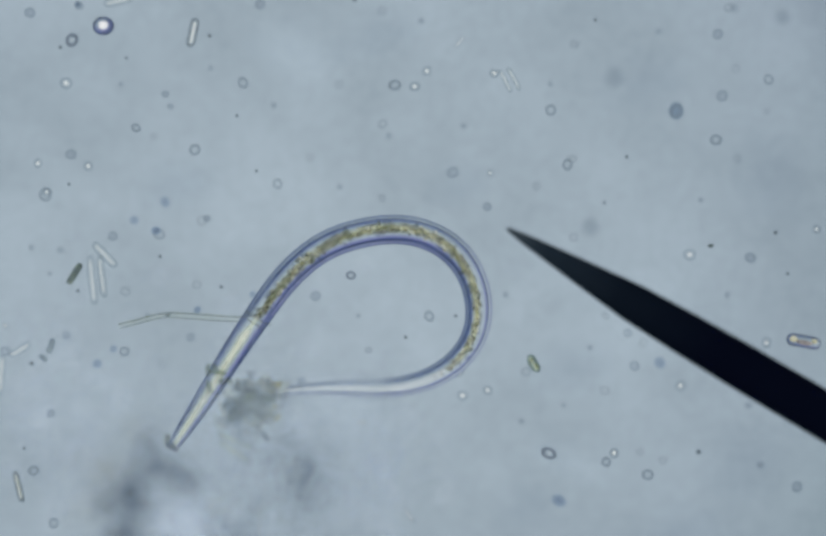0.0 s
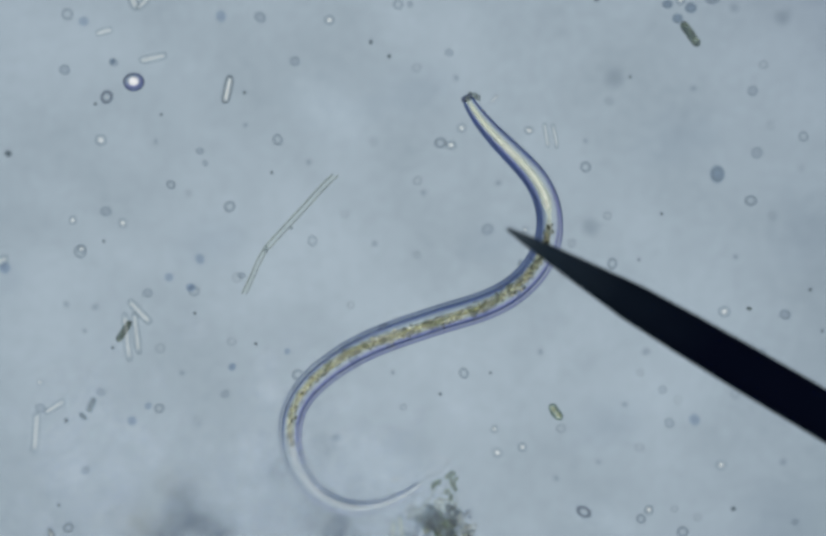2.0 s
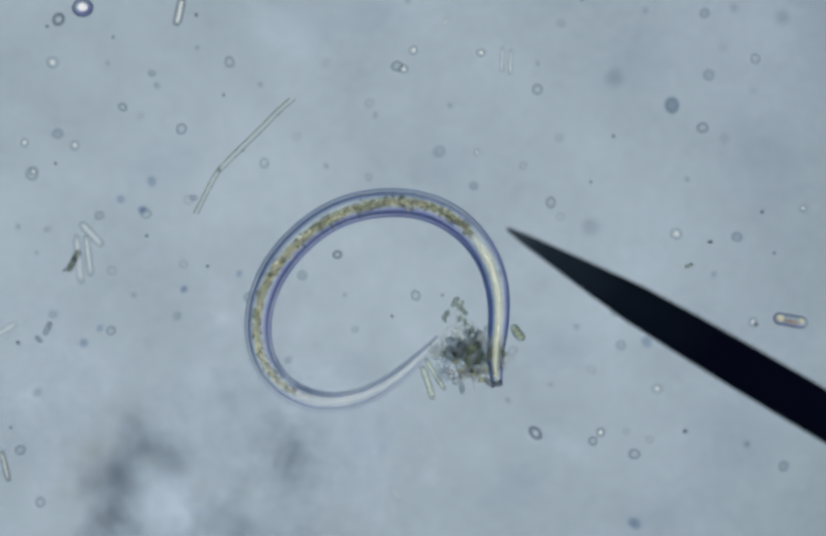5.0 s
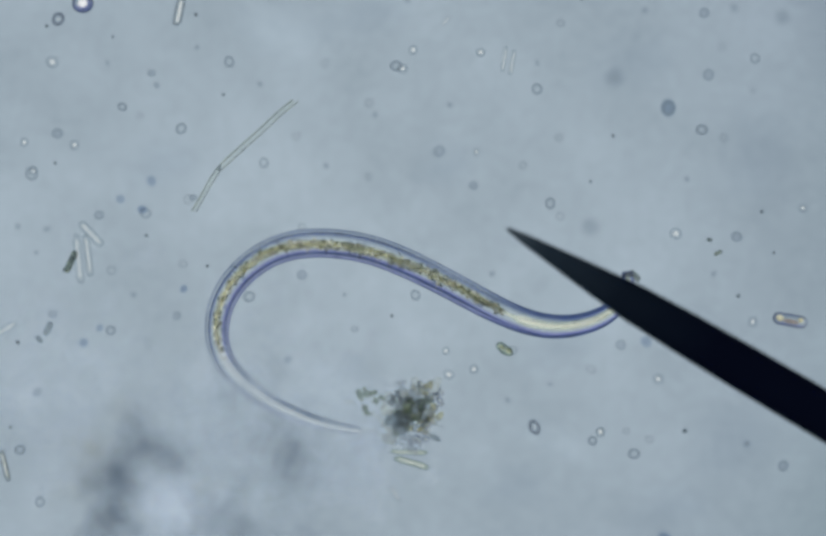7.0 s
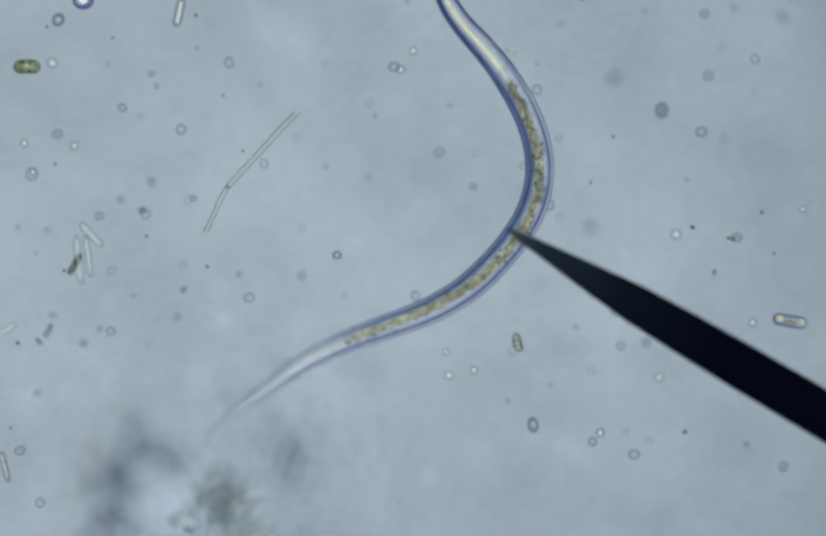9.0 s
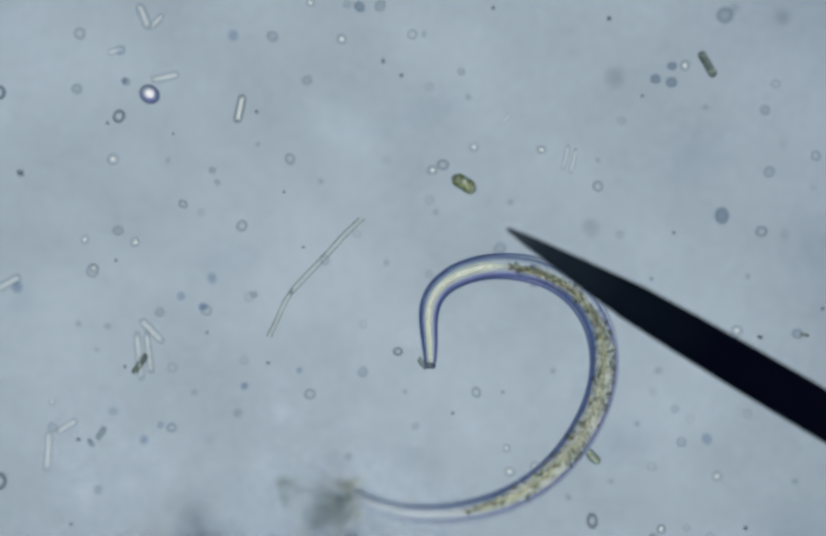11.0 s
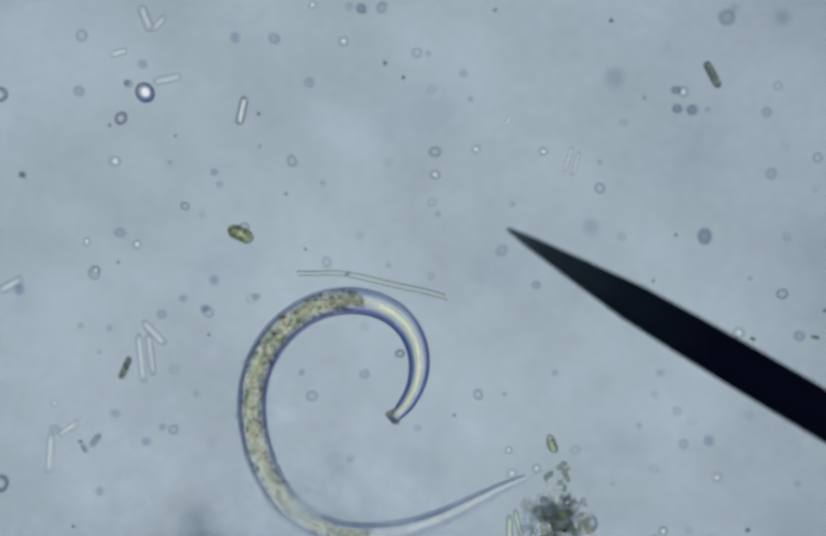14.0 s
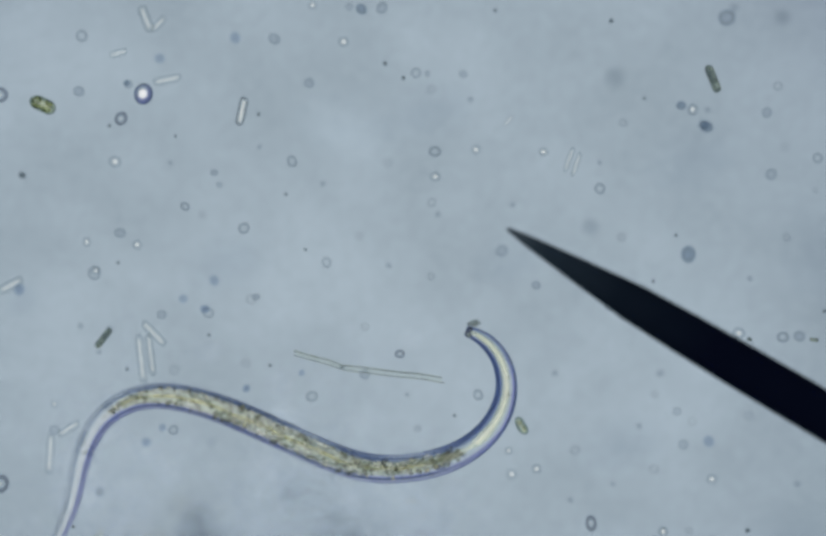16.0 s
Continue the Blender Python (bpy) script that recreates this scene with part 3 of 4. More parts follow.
for x, y, r in ((127, 158, 12), (811, 135, 9), (940, 140, 9), (168, 315, 9), (930, 328, 7), (878, 750, 10), (1308, 483, 11),
                (1455, 650, 9), (1165, 860, 10), (925, 740, 9), (73, 310, 8), (559, -70, 10), (501, -139, 9), (1550, 435, 8), (11, 618, 7), (1165, 858, 8), (872, 706, 8), (937, 139, 8)):
    cell("bright", x, y, r)
for x, y, r in ((1397, 130, 8), (1018, 353, 9), (1215, 857, 8), (1257, 873, 8), (1147, 740, 9), (1222, 650, 9), (375, 540, 10), (310, 690, 9),
                (385, 420, 11), (1091, 84, 9), (1382, 14, 9), (292, 258, 7), (238, 552, 10), (645, 160, 9), (1000, 706, 9),
                (725, 375, 8), (1455, 212, 6), (1090, 450, 9), (728, 235, 9), (590, 300, 8), (1086, 301, 8), (1330, 640, 9),
                (727, 21, 9), (600, 470, 8), (1150, 600, 8), (1400, 300, 8)):
    cell("faint", x, y, r)
cell("firm", 139, 76, 11, 1.15, 60)
cell("firm", 667, 522, 9)
cell("slate", 592, -131, 11)
cell("grey", 1288, -118, 14, 1.1, 30)
cell("slate", 147, 9, 6)
oval_cell = cell("firm", 1043, 862, 10, 1.45, -25)
cell("bright", 90, 364, 9)
cell("firm", -88, 768, 14, 1.2, 70)
for x, y, r in ((860, 325, 10), (1370, 180, 10), (324, 201, 6), (313, 178, 7), (137, 292, 9), (213, 447, 9), (125, 635, 8),
                (10, 665, 10), (95, 785, 8), (360, 640, 8), (1512, 922, 9), (1190, 633, 8), (925, 391, 8), (1202, 695, 9),
                (492, 8, 9), (150, 10, 8), (1442, 882, 6), (55, 25, 9), (392, 414, 7), (600, 560, 9),
                (1422, 490, 9), (573, 722, 6), (630, -133, 11), (571, -137, 7), (428, -77, 11), (785, -7, 7), (1362, 63, 9)):
    cell("grey", x, y, r)
for x, y, r in ((312, 383, 12), (255, 420, 10), (1250, 688, 13), (216, 664, 9), (352, -78, 13), (295, 437, 9), (375, 590, 9), (184, 692, 10), (480, 560, 8)):
    cell("blue", x, y, r)
for x, y, r in ((131, 350, 5), (487, 325, 4.5), (304, 487, 5), (148, 552, 5), (1326, 858, 7), (1472, 442, 5.5), (1190, 298, 4.5),
                (1147, 385, 4.5), (1130, 38, 4.5), (398, 68, 5), (638, -28, 6), (673, -1, 6), (1067, -109, 7), (46, 851, 5), (847, -129, 5), (420, 545, 5),
                (115, 90, 5), (60, 690, 6), (865, 600, 4.5), (450, 220, 4.5), (240, 110, 4.5), (1495, 520, 4.5), (770, 640, 4.5)):
    cell("dark", x, y, r)
for x, y, r in ((738, 258, 11), (1045, 160, 9), (645, 355, 10), (60, 470, 10), (115, 475, 11), (95, 520, 9), (1160, 560, 12), (960, 560, 10),
                (1420, 770, 12), (1120, 660, 10), (520, 200, 9), (280, 600, 9), (990, 800, 9), (1380, 560, 11), (800, 40, 10), (1250, 60, 10),
                (400, 130, 8), (230, 160, 8), (880, 240, 9), (1330, 380, 10), (1070, 770, 8), (680, 600, 8)):
    cell("pale", x, y, r)

rod(366, 62, 58, 78, 8, FRUSTULE_FIRM)
rod(225, 2, 58, 12, 8)
rod(200, 484, 66, -46, 8)
rod(176, 532, 100, -84, 8)
rod(194, 525, 86, -83, 7)
rod(38, 664, 50, 32, 7)
rod(2, 712, 84, 86, 8)
rod(36, 924, 64, -76, 6, FRUSTULE_FIRM, THREAD, label="thin rod diatom with an olive streak")
rod(776, 977, 38, -55, 4, shell=FRUSTULE_THIN, label="thin clear needle-like diatom")
rod(686, 802, 28, 2, 4, shell=FRUSTULE_THIN, label="thin clear needle-like diatom")
rod(185, -113, 56, -68, 9)
rod(207, -103, 40, 45, 7)
rod(-72, 392, 54, 28, 9)
rod(132, -48, 36, 15, 7, label="soft grey rod-shaped diatom")
capsule_rod = rod(1525, 648, 66, -10, 12, CAPSULE, None, "clear capsule diatom with a brownish streak inside")
part("plastid", ball(0.0045, 2, (3.6, 0.9, 0.6), (0.002, -0.002, 0.002)), CORE_BROWN, capsule_rod)
part("plastid", ball(0.0050, 2, (1.5, 1.1, 0.6), (-0.019, 0.001, 0.0)), CORE_YELLOW, capsule_rod)
part("plastid", ball(0.0040, 2, (1.3, 1.0, 0.6), (0.020, 0.003, 0.0)), CORE_YELLOW, capsule_rod)
rod(492, 985, 80, 88, 3, FRUSTULE_THIN, label="thin clear needle-like diatom")
rod(872, 80, 26, 50, 4, shell=FRUSTULE_THIN, label="thin clear needle-like diatom")


# ---- slime under the slide: soft shadows and pale veils ----
def dome():
    bm = ball(1, 4)
    bmesh.ops.delete(bm, geom=[v for v in bm.verts if v.co.z > 0.001], context="VERTS")
    return bm


def smear(x, y, rx, ry, turn=0, mat=GLOOM_FAINT, label="faint grey smear of slime under the slide", z=-0.102):
    ob = body("slime_smear", ("dome", dome), mat)
    ob.scale = (rx / 1000, ry / 1000, 0.05 if z < 0 else 0.006)
    ob.location, ob.rotation_euler = (*plan(x, y), z), (0, 0, radians(turn))
    return tagged(ob, label, "slime", "slime smears")


def flakes(name, mat, label, clouds, seed, top=-0.45, bottom=-0.98):
    """Hundreds of small ragged flakes, as slime on the stage glass and as added haze: clouds of x, y, spread along and
    across, turn, count, size.
    """
    rnd = random.Random(seed)
    base = ball(1, 1)
    shape = [v.co.copy() for v in base.verts]
    faces = [[v.index for v in f.verts] for f in base.faces]
    base.free()
    places, joined = [], []
    for x, y, along, across, turn, count, size in clouds:
        a = radians(turn)
        for _ in range(count):
            p, q = rnd.gauss(0, along) / 1000, rnd.gauss(0, across) / 1000
            px, py = plan(x, y)
            z = rnd.uniform(bottom, top)
            at = Vector(((px + p * cos(a) - q * sin(a)) * (1 - z / EYE), (py + p * sin(a) + q * cos(a)) * (1 - z / EYE), z))
            grow = size / 1000 * rnd.uniform(0.5, 1.6)
            spin = Euler([rnd.uniform(0, 6.3) for _ in range(3)]).to_matrix()
            first = len(places)
            for c in shape:
                places.append(at + spin @ Vector((c.x * 1.5, c.y, c.z * 0.45)) * grow * (1 + 0.5 * noise.noise(c * 1.7 + at * 50)))
            joined += [[first + i for i in f] for f in faces]
    me = bpy.data.meshes.new(name)
    me.from_pydata(places, [], joined)
    me.materials.append(mat)
    return tagged(new(name, me), label, "slime", kind="stuff")


flakes("slime_bed", SLIME_DARK, "dark soft growth of slime on the glass under the slide",
       ((232, 985, 42, 22, 80, 66, 7), (228, 1055, 40, 24, 90, 44, 7), (262, 912, 32, 20, 60, 42, 7), (318, 894, 30, 14, -15, 58, 6), (358, 912, 18, 11, -45, 34, 6), (292, 850, 34, 26, 0, 20, 7),
        (451, 1015, 30, 20, 0, 55, 7), (455, 1070, 40, 30, 0, 40, 7), (563, 908, 28, 13, 85, 84, 6), (560, 880, 45, 36, 0, 46, 7), (592, 975, 48, 26, 80, 56, 7), (520, 800, 90, 40, 0, 14, 7),
        (690, 760, 70, 60, 0, 8, 7), (400, 1120, 200, 50, 0, 60, 7)), 21)
flakes("brown_slime_bed", SLIME_BROWN, "thin brownish fringe of slime on the glass under the slide",
       ((170, 960, 55, 24, 80, 30, 7), (205, 880, 50, 22, 40, 20, 7), (470, 930, 60, 40, 0, 18, 7)), 23)
flakes("pale_slime_bed", SLIME_PALE, "pale milky growth of slime on the glass under the slide",
       ((350, 1000, 30, 32, 0, 180, 9), (440, 880, 46, 36, 0, 105, 9), (690, 930, 40, 50, 0, 130, 9), (110, 860, 60, 70, 0, 130, 9), (420, 780, 130, 50, 0, 120, 9), (500, 960, 36, 30, 0, 24, 9),
        (80, 740, 130, 90, 0, 120, 9), (770, 850, 90, 70, 0, 60, 9), (300, 680, 240, 90, 0, 150, 9), (650, 800, 100, 60, 0, 50, 9)), 22)
flakes("pale_slime_tuft", SLIME_PALE, "pale ragged middle of the slime under the slide",
       ((352, 1004, 24, 26, 0, 80, 7), (430, 985, 22, 20, 0, 24, 7), (310, 975, 14, 12, 0, 20, 5)), 24, -0.16, -0.45)
# flakes in the backdrop's tone, added high up to haze the debris below
flakes("slime_veil", HAZE_VEIL, "thin grey veil of added flakes that hazes the debris",
       ((475, 950, 85, 75, 0, 330, 7), (465, 800, 75, 50, 0, 170, 7), (655, 905, 60, 60, 0, 140, 7), (400, 860, 60, 50, 0, 90, 7)), 25, 0.9, 0.6)
for x, y, rx, ry in ((1000, 965, 110, 80), (870, 350, 120, 80), (330, 350, 140, 90), (1420, 880, 150, 130), (1230, 150, 160, 110), (1470, 330, 130, 170),
                     (1090, 700, 150, 90), (460, 780, 90, 60), (1300, 1010, 160, 80), (720, 60, 170, 90), (-60, 420, 60, 60)):
    smear(x, y, rx, ry, 15, GLOOM_FAINT, "faint grey smear of slime under the slide")
for x, y, rx, ry in ((690, 800, 190, 90), 
                     (560, 90, 170, 120), (1080, 880, 140, 60)):
    smear(x, y, rx, ry, -25, PALE_SLIME, "pale milky veil of slime under the slide")


def build_tuft():
    """Pale fibres that stand out of the slime."""
    rnd = random.Random(8)
    tuft = tagged(empty("slime_tuft", (*plan(345, 1000), 0.012)), "tuft of pale soft fibres in the slime", "slime tuft")
    for i in range(9):
        a, far, length = rnd.uniform(0, 2 * pi), rnd.uniform(0.045, 0.09), rnd.uniform(0.03, 0.06)
        o = part("fibre", spindle(length, rnd.uniform(0.002, 0.0032), 8), FRUSTULE_THIN, tuft)
        o.location, o.rotation_euler = (cos(a) * far, sin(a) * far, rnd.uniform(-0.002, 0.004)), (0, 0, a + rnd.uniform(-0.5, 0.5))


build_tuft()


# ---- the debris that the tail drags along ----
def build_debris():
    rnd = random.Random(11)
    d = tagged(empty("debris_clump", (0, 0, 0.02)), "ragged grey-olive floc of debris with pale shreds and rods", "debris")

    def flake(name, x, y, r, mat, z=0.0, lean=1.6):
        """A ragged flake with torn edges."""
        bm = ball(r / 1000, 2 if r < 5 else 3, (rnd.uniform(1.0, lean), rnd.uniform(0.6, 1.0), rnd.uniform(0.35, 0.6)))
        off = Vector((rnd.uniform(-9, 9), rnd.uniform(-9, 9), 0))
        for v in bm.verts:
            way = v.co.normalized()
            v.co *= 1 + 0.55 * noise.noise(way * 1.6 + off) + 0.45 * noise.noise(way * 4.5 + off) + 0.2 * noise.noise(way * 11 + off)
        o = part(name, bm, mat, d)
        o.location = ((x - 845) / 1000, (865 - y) / 1000, z)
        o.rotation_euler = (rnd.uniform(-0.5, 0.5), rnd.uniform(-0.5, 0.5), rnd.uniform(0, 6.3))

    # the dense middle, its brown-yellow lower edge, and the outlying scraps
    for x, y, r, count, spread in ((838, 852, 10, 14, 11), (862, 866, 10, 14, 12), (876, 884, 8, 9, 10), (846, 890, 9, 9, 10), (818, 850, 8, 8, 8), (866, 838, 7, 6, 7)):
        for _ in range(count):
            flake("floc", rnd.gauss(x, 1.1 * spread), rnd.gauss(y, spread), r * rnd.uniform(0.4, 1.1), DEBRIS if rnd.random() < 0.72 else DEBRIS_GREEN, rnd.uniform(-0.012, 0.02))
    for x, y, count, spread in ((852, 902, 7, 8), (894, 892, 6, 9), (822, 872, 5, 7), (858, 876, 4, 8), (872, 906, 3, 6)):
        for _ in range(count):
            flake("brown_floc", rnd.gauss(x, spread), rnd.gauss(y, spread), rnd.uniform(3, 6.5), DEBRIS_BROWN, rnd.uniform(-0.01, 0.02))
    for x, y, r in ((868, 776, 7), (864, 764, 6), (872, 788, 6), (858, 796, 5), (840, 778, 6), (832, 784, 5), (866, 806, 5), (876, 770, 4)):
        flake("floc", x, y, r, DEBRIS_GREEN, 0.008, 2.0)
    # milky slime that holds it together
    for _ in range(26):
        a, far = rnd.uniform(0, 6.3), rnd.uniform(0.2, 1.1)
        flake("milky_shred", 846 + cos(a) * 66 * far, 866 + sin(a) * 44 * far, rnd.uniform(5, 12), DEBRIS_MILKY, rnd.uniform(-0.01, 0.02), 2.4)
    # glassy grains caught in it
    for _ in range(56):
        a, far = rnd.uniform(0, 6.3), rnd.uniform(0.4, 1.2)
        o = part("glassy_grain", ball(rnd.uniform(0.003, 0.0065), 2, (rnd.uniform(1, 1.8), 1, 0.8)), OIL, d)
        o.location, o.rotation_euler = (0.010 + cos(a) * 0.052 * far, -0.008 + sin(a) * 0.046 * far, rnd.uniform(0.0, 0.028)), (0, 0, rnd.uniform(0, 3.1))
    # torn shreds of slime round it, and fine arms up to the outlying scraps
    for x, y, r in ((800, 838, 12), (790, 830, 9), (812, 828, 10), (905, 900, 10), (898, 868, 9), (880, 850, 9), (846, 822, 12), (862, 815, 10), (820, 900, 10), (840, 910, 9)):
        flake("pale_shred", x, y, r, DEBRIS_PALE, rnd.uniform(-0.005, 0.02), 2.2)
    for x, y, length, turn, r in ((862, 806, 52, 84, 1.6), (846, 802, 60, 58, 1.4), (884, 836, 74, -74, 1.4), (822, 812, 52, 48, 1.4), (812, 826, 60, 18, 1.4),
                                  (836, 786, 40, 60, 1.2), (898, 868, 44, -62, 1.4), (800, 846, 40, -20, 1.4), (834, 912, 38, 80, 1.2), (902, 908, 30, 30, 1.2)):
        o = part("fibre", capsule(length / 1000, r / 1000, 8), DEBRIS_PALE, d)
        o.location, o.rotation_euler = ((x - 845) / 1000, (865 - y) / 1000, 0.004), (0, rnd.uniform(-0.1, 0.1), radians(turn))
    for x, y, length, turn, r in ((754, 882, 72, 84, 8.5), (774, 874, 76, -82, 6.5)):
        o = part("rod", spindle(length / 1000, r / 1000, 10), FRUSTULE_OLIVE, d, "pale olive rod diatom stuck to the floc")
        o.location, o.rotation_euler = ((x - 845) / 1000, (865 - y) / 1000, 0), (0, 0, radians(turn))
    return d


debris = build_debris()


# ---- a thread-like alga, a green swimmer, a ciliate and other drifters ----
def build_thread():
    th = tagged(empty("algal_thread", (0, 0, 0.02)), "thin kinked pale green thread of two strands", "alga thread")
    for points, r in ((((0, 3), (22, 4), (65, 4), (110, 4), (150, 5), (190, 3)), 1.7), (((0, -5), (24, -5), (68, -5), (112, -5), (156, -4), (196, -6)), 1.4)):
        o = new("strand", strand(points, r))
        o.data.materials.append(THREAD)
        o.parent = th
    o = new("sheath", strand(((0, 0), (24, 0), (66, 0), (110, 0), (190, -1)), 4.6))
    o.data.materials.append(SHEATH)
    o.parent = th
    # the short end, which turns on the joint
    arm = new("bent_end", strand(((0, -3), (30, -5), (60, -3), (97, -3)), 1.6))
    arm.data.materials.append(THREAD)
    arm.parent = th
    for name, points, r, mat in (("strand", ((0, 4), (30, 3), (60, 4), (94, 5)), 1.3, THREAD), ("sheath", ((0, 0), (45, -1), (95, 0)), 4.4, SHEATH)):
        o = new(name, strand(points, r))
        o.data.materials.append(mat)
        o.parent = arm
    o = part("joint", ball(0.0034, 2, (1.9, 0.9, 0.9)), DEBRIS, th)
    o.rotation_euler = (0, 0, 0.5)
    return th, arm


def build_swimmer():
    s = tagged(empty("green_alga", (0, 0, 0.02)), "oval green swimming alga with a dark rim and pale middle", "alga")
    part("shell", ball(0.019, 3, (1.42, 0.84, 0.8)), SWIMMER_SHELL, s)
    part("plastid", ball(0.0105, 3, (1.0, 1.15, 0.5), (-0.012, 0.000, 0.0)), CHLOROPLAST, s)
    part("plastid", ball(0.0090, 3, (1.3, 0.90, 0.5), (0.007, -0.003, 0.0)), GREEN_PALE, s)
    part("plastid", ball(0.0060, 2, (1.5, 0.80, 0.6), (0.010, 0.007, 0.003)), CHLOROPLAST, s)
    part("pale_drop", ball(0.0045, 2, (1.2, 0.95, 0.6), (-0.001, 0.003, 0.006)), CORE_PALE, s)
    part("eyespot", ball(0.0028, 2, (1, 1, 0.8), (0.018, 0.002, 0.008)), GRAIN_DARK, s)
    return s


def build_diamond():
    s = tagged(empty("small_green_diatom", (0, 0, 0.02)), "small pointed green diatom with a dark outline", "diatom")
    rows = [(-0.019, 0.002), (-0.014, 0.0075), (0, 0.0112), (0.013, 0.0080), (0.019, 0.002)]
    part("shell", rings(bmesh.new(), rows, 14), DIAMOND_SHELL, s)
    for x in (-0.006, 0.007):
        part("plastid", ball(0.0052, 2, (1.3, 0.9, 0.7), (x, 0.001 if x > 0 else -0.001, 0)), GREEN_PALE, s)
    return s


(thread, thread_end), swimmer, diamond = build_thread(), build_swimmer(), build_diamond()
ciliate = body("ciliate", BALL, CILIATE)
ciliate.scale = (0.064, 0.036, 0.03)
tagged(ciliate, "dark soft oval ciliate darting through the water", "ciliate")
dark_rod = rod(142, 520, 46, 58, 6.5, ROD_DARK, None, "short dark olive rod lying across clear diatoms")
far_rod = rod(1257, -13, 56, -60, 8.5, ROD_DARK, None, "dark grey-green capsule-shaped diatom")
big_cell = cell("strong", 197, 50, 17, 1.15, 15)
ring_cell = cell("clear", 1078, 314, 11)
lower_cell = cell("bright", 1293, 733, 10)
blue_drifter = cell("blue", 1060, 948, 12, 1.3, -30)
grey_drifter = cell("slate", 1282, 210, 16, 0.85, 10)
grey_drifter.data = grey_drifter.data.copy()
twin_cells = [cell("clear", 751, 163, 10), cell("bright", 788, 165, 9)]
late_cells = [cell("clear", 700, -58, 10), cell("grey", 720, -58, 6)]
cell("blue", -55, 402, 13)
cell("firm", -94, 30, 14)
cell("dark", -50, 184, 11)
gap_cell = cell("blue", 184, -27, 11)
far_cell = cell("clear", 1360, 267, 10)
small_rods = [rod(1349, 467, 11, 0, 3.2, ROD_DARK, None, "tiny dark rod drifting in the water"), rod(1300, 546, 17, 15, 3.8, ROD_DARK, None, "tiny dark rod drifting in the water")]
dark_dot = cell("dark", 1434, 616, 6)


def build_needles():
    """Two thin diatoms that lie side by side and turn together."""
    pair = tagged(empty("needle_diatom_pair", (*plan(967, 152), 0.006)), "two thin clear needle diatoms lying side by side", "diatom")
    for y in (-0.008, 0.008):
        o = part("needle", spindle(0.052, 0.006, 10), FRUSTULE, pair)
        o.location = (0.002 if y > 0 else -0.002, y, 0)
    return pair


needles = build_needles()


def build_scrap():
    """A crooked dark scrap of two grains."""
    scrap = tagged(empty("dark_scrap", (*plan(97, 657), 0.008)), "crooked dark olive scrap of two grains", "debris")
    part("grain", capsule(0.030, 0.0062), DEBRIS, scrap)
    o = part("grain", capsule(0.018, 0.005), DEBRIS, scrap)
    o.location, o.rotation_euler = (-0.026, 0.006, 0), (0, 0, radians(70))
    return scrap


scrap = build_scrap()
dark_cells = [cell("slate", 1162, 35, 9, 1.1, 20), cell("slate", 1194, 42, 10, 1.1, 70), cell("slate", 1177, 2, 8, 1.2, 40), cell("bright", 1205, 8, 11)]


def add_dust():
    """Dust on the eyepiece, which goes with the pointer."""
    px, py = plan(963, 433)
    a = radians(30.5)
    for x, y, r in ((1480, 38, 24), (1165, 150, 30), (1120, 430, 28), (1390, 20, 14)):
        qx, qy = plan(x, y)
        qx, qy = qx - px, qy - py
        o = body("dust_speck", BALL, SPECK_FAINT, pointer)
        o.scale = (r / 1000, r / 1000, 0.01)
        o.location = (qx * cos(a) - qy * sin(a), qx * sin(a) + qy * cos(a), 0)


add_dust()


# ---- what moves ----
SWIM = {}


def swim(t, x, y, way):
    """At t seconds the mouth is at x, y; way: the body's direction in degrees at even steps from mouth to tail."""
    SWIM[t] = (x, y, *way)


def glide(times, values, t):
    """Smooth values at t between the given times, with no overshoot."""
    i = int(np.clip(np.searchsorted(times, t) - 1, 0, len(times) - 2))
    slope = np.diff(values, axis=0) / np.diff(times)[:, None]

    def tangent(k):
        if k == 0 or k == len(times) - 1:
            return slope[0] if k == 0 else slope[-1]
        a, b = slope[k - 1], slope[k]
        m = (values[k + 1] - values[k - 1]) / (times[k + 1] - times[k - 1])
        top = 2.5 * np.minimum(abs(a), abs(b))
        return np.where(a * b <= 0, 0, np.clip(m, -top, top))

    h = times[i + 1] - times[i]
    f = (t - times[i]) / h
    return ((2 * f ** 3 - 3 * f ** 2 + 1) * values[i] + (f ** 3 - 2 * f ** 2 + f) * h * tangent(i)
            + (3 * f ** 2 - 2 * f ** 3) * values[i + 1] + (f ** 3 - f ** 2) * h * tangent(i + 1))


def body_line(way):
    """Directions and middles of the worm's pieces, with the mouth at the origin."""
    h = np.radians(way)
    u = (np.arange(PIECES) + 0.5) / PIECES * STATIONS
    i = np.minimum(u.astype(int), STATIONS - 1)
    f = u - i
    h = np.concatenate([[2 * h[0] - h[1]], h, [2 * h[-1] - h[-2]]])
    p0, p1, p2, p3 = h[i], h[i + 1], h[i + 2], h[i + 3]
    a = p1 + 0.5 * f * (p2 - p0 + f * (2 * p0 - 5 * p1 + 4 * p2 - p3 + f * (3 * (p1 - p2) + p3 - p0)))
    step = np.stack([np.cos(a), np.sin(a)], 1) * LENGTH / PIECES
    return a, np.cumsum(step, axis=0) - step / 2


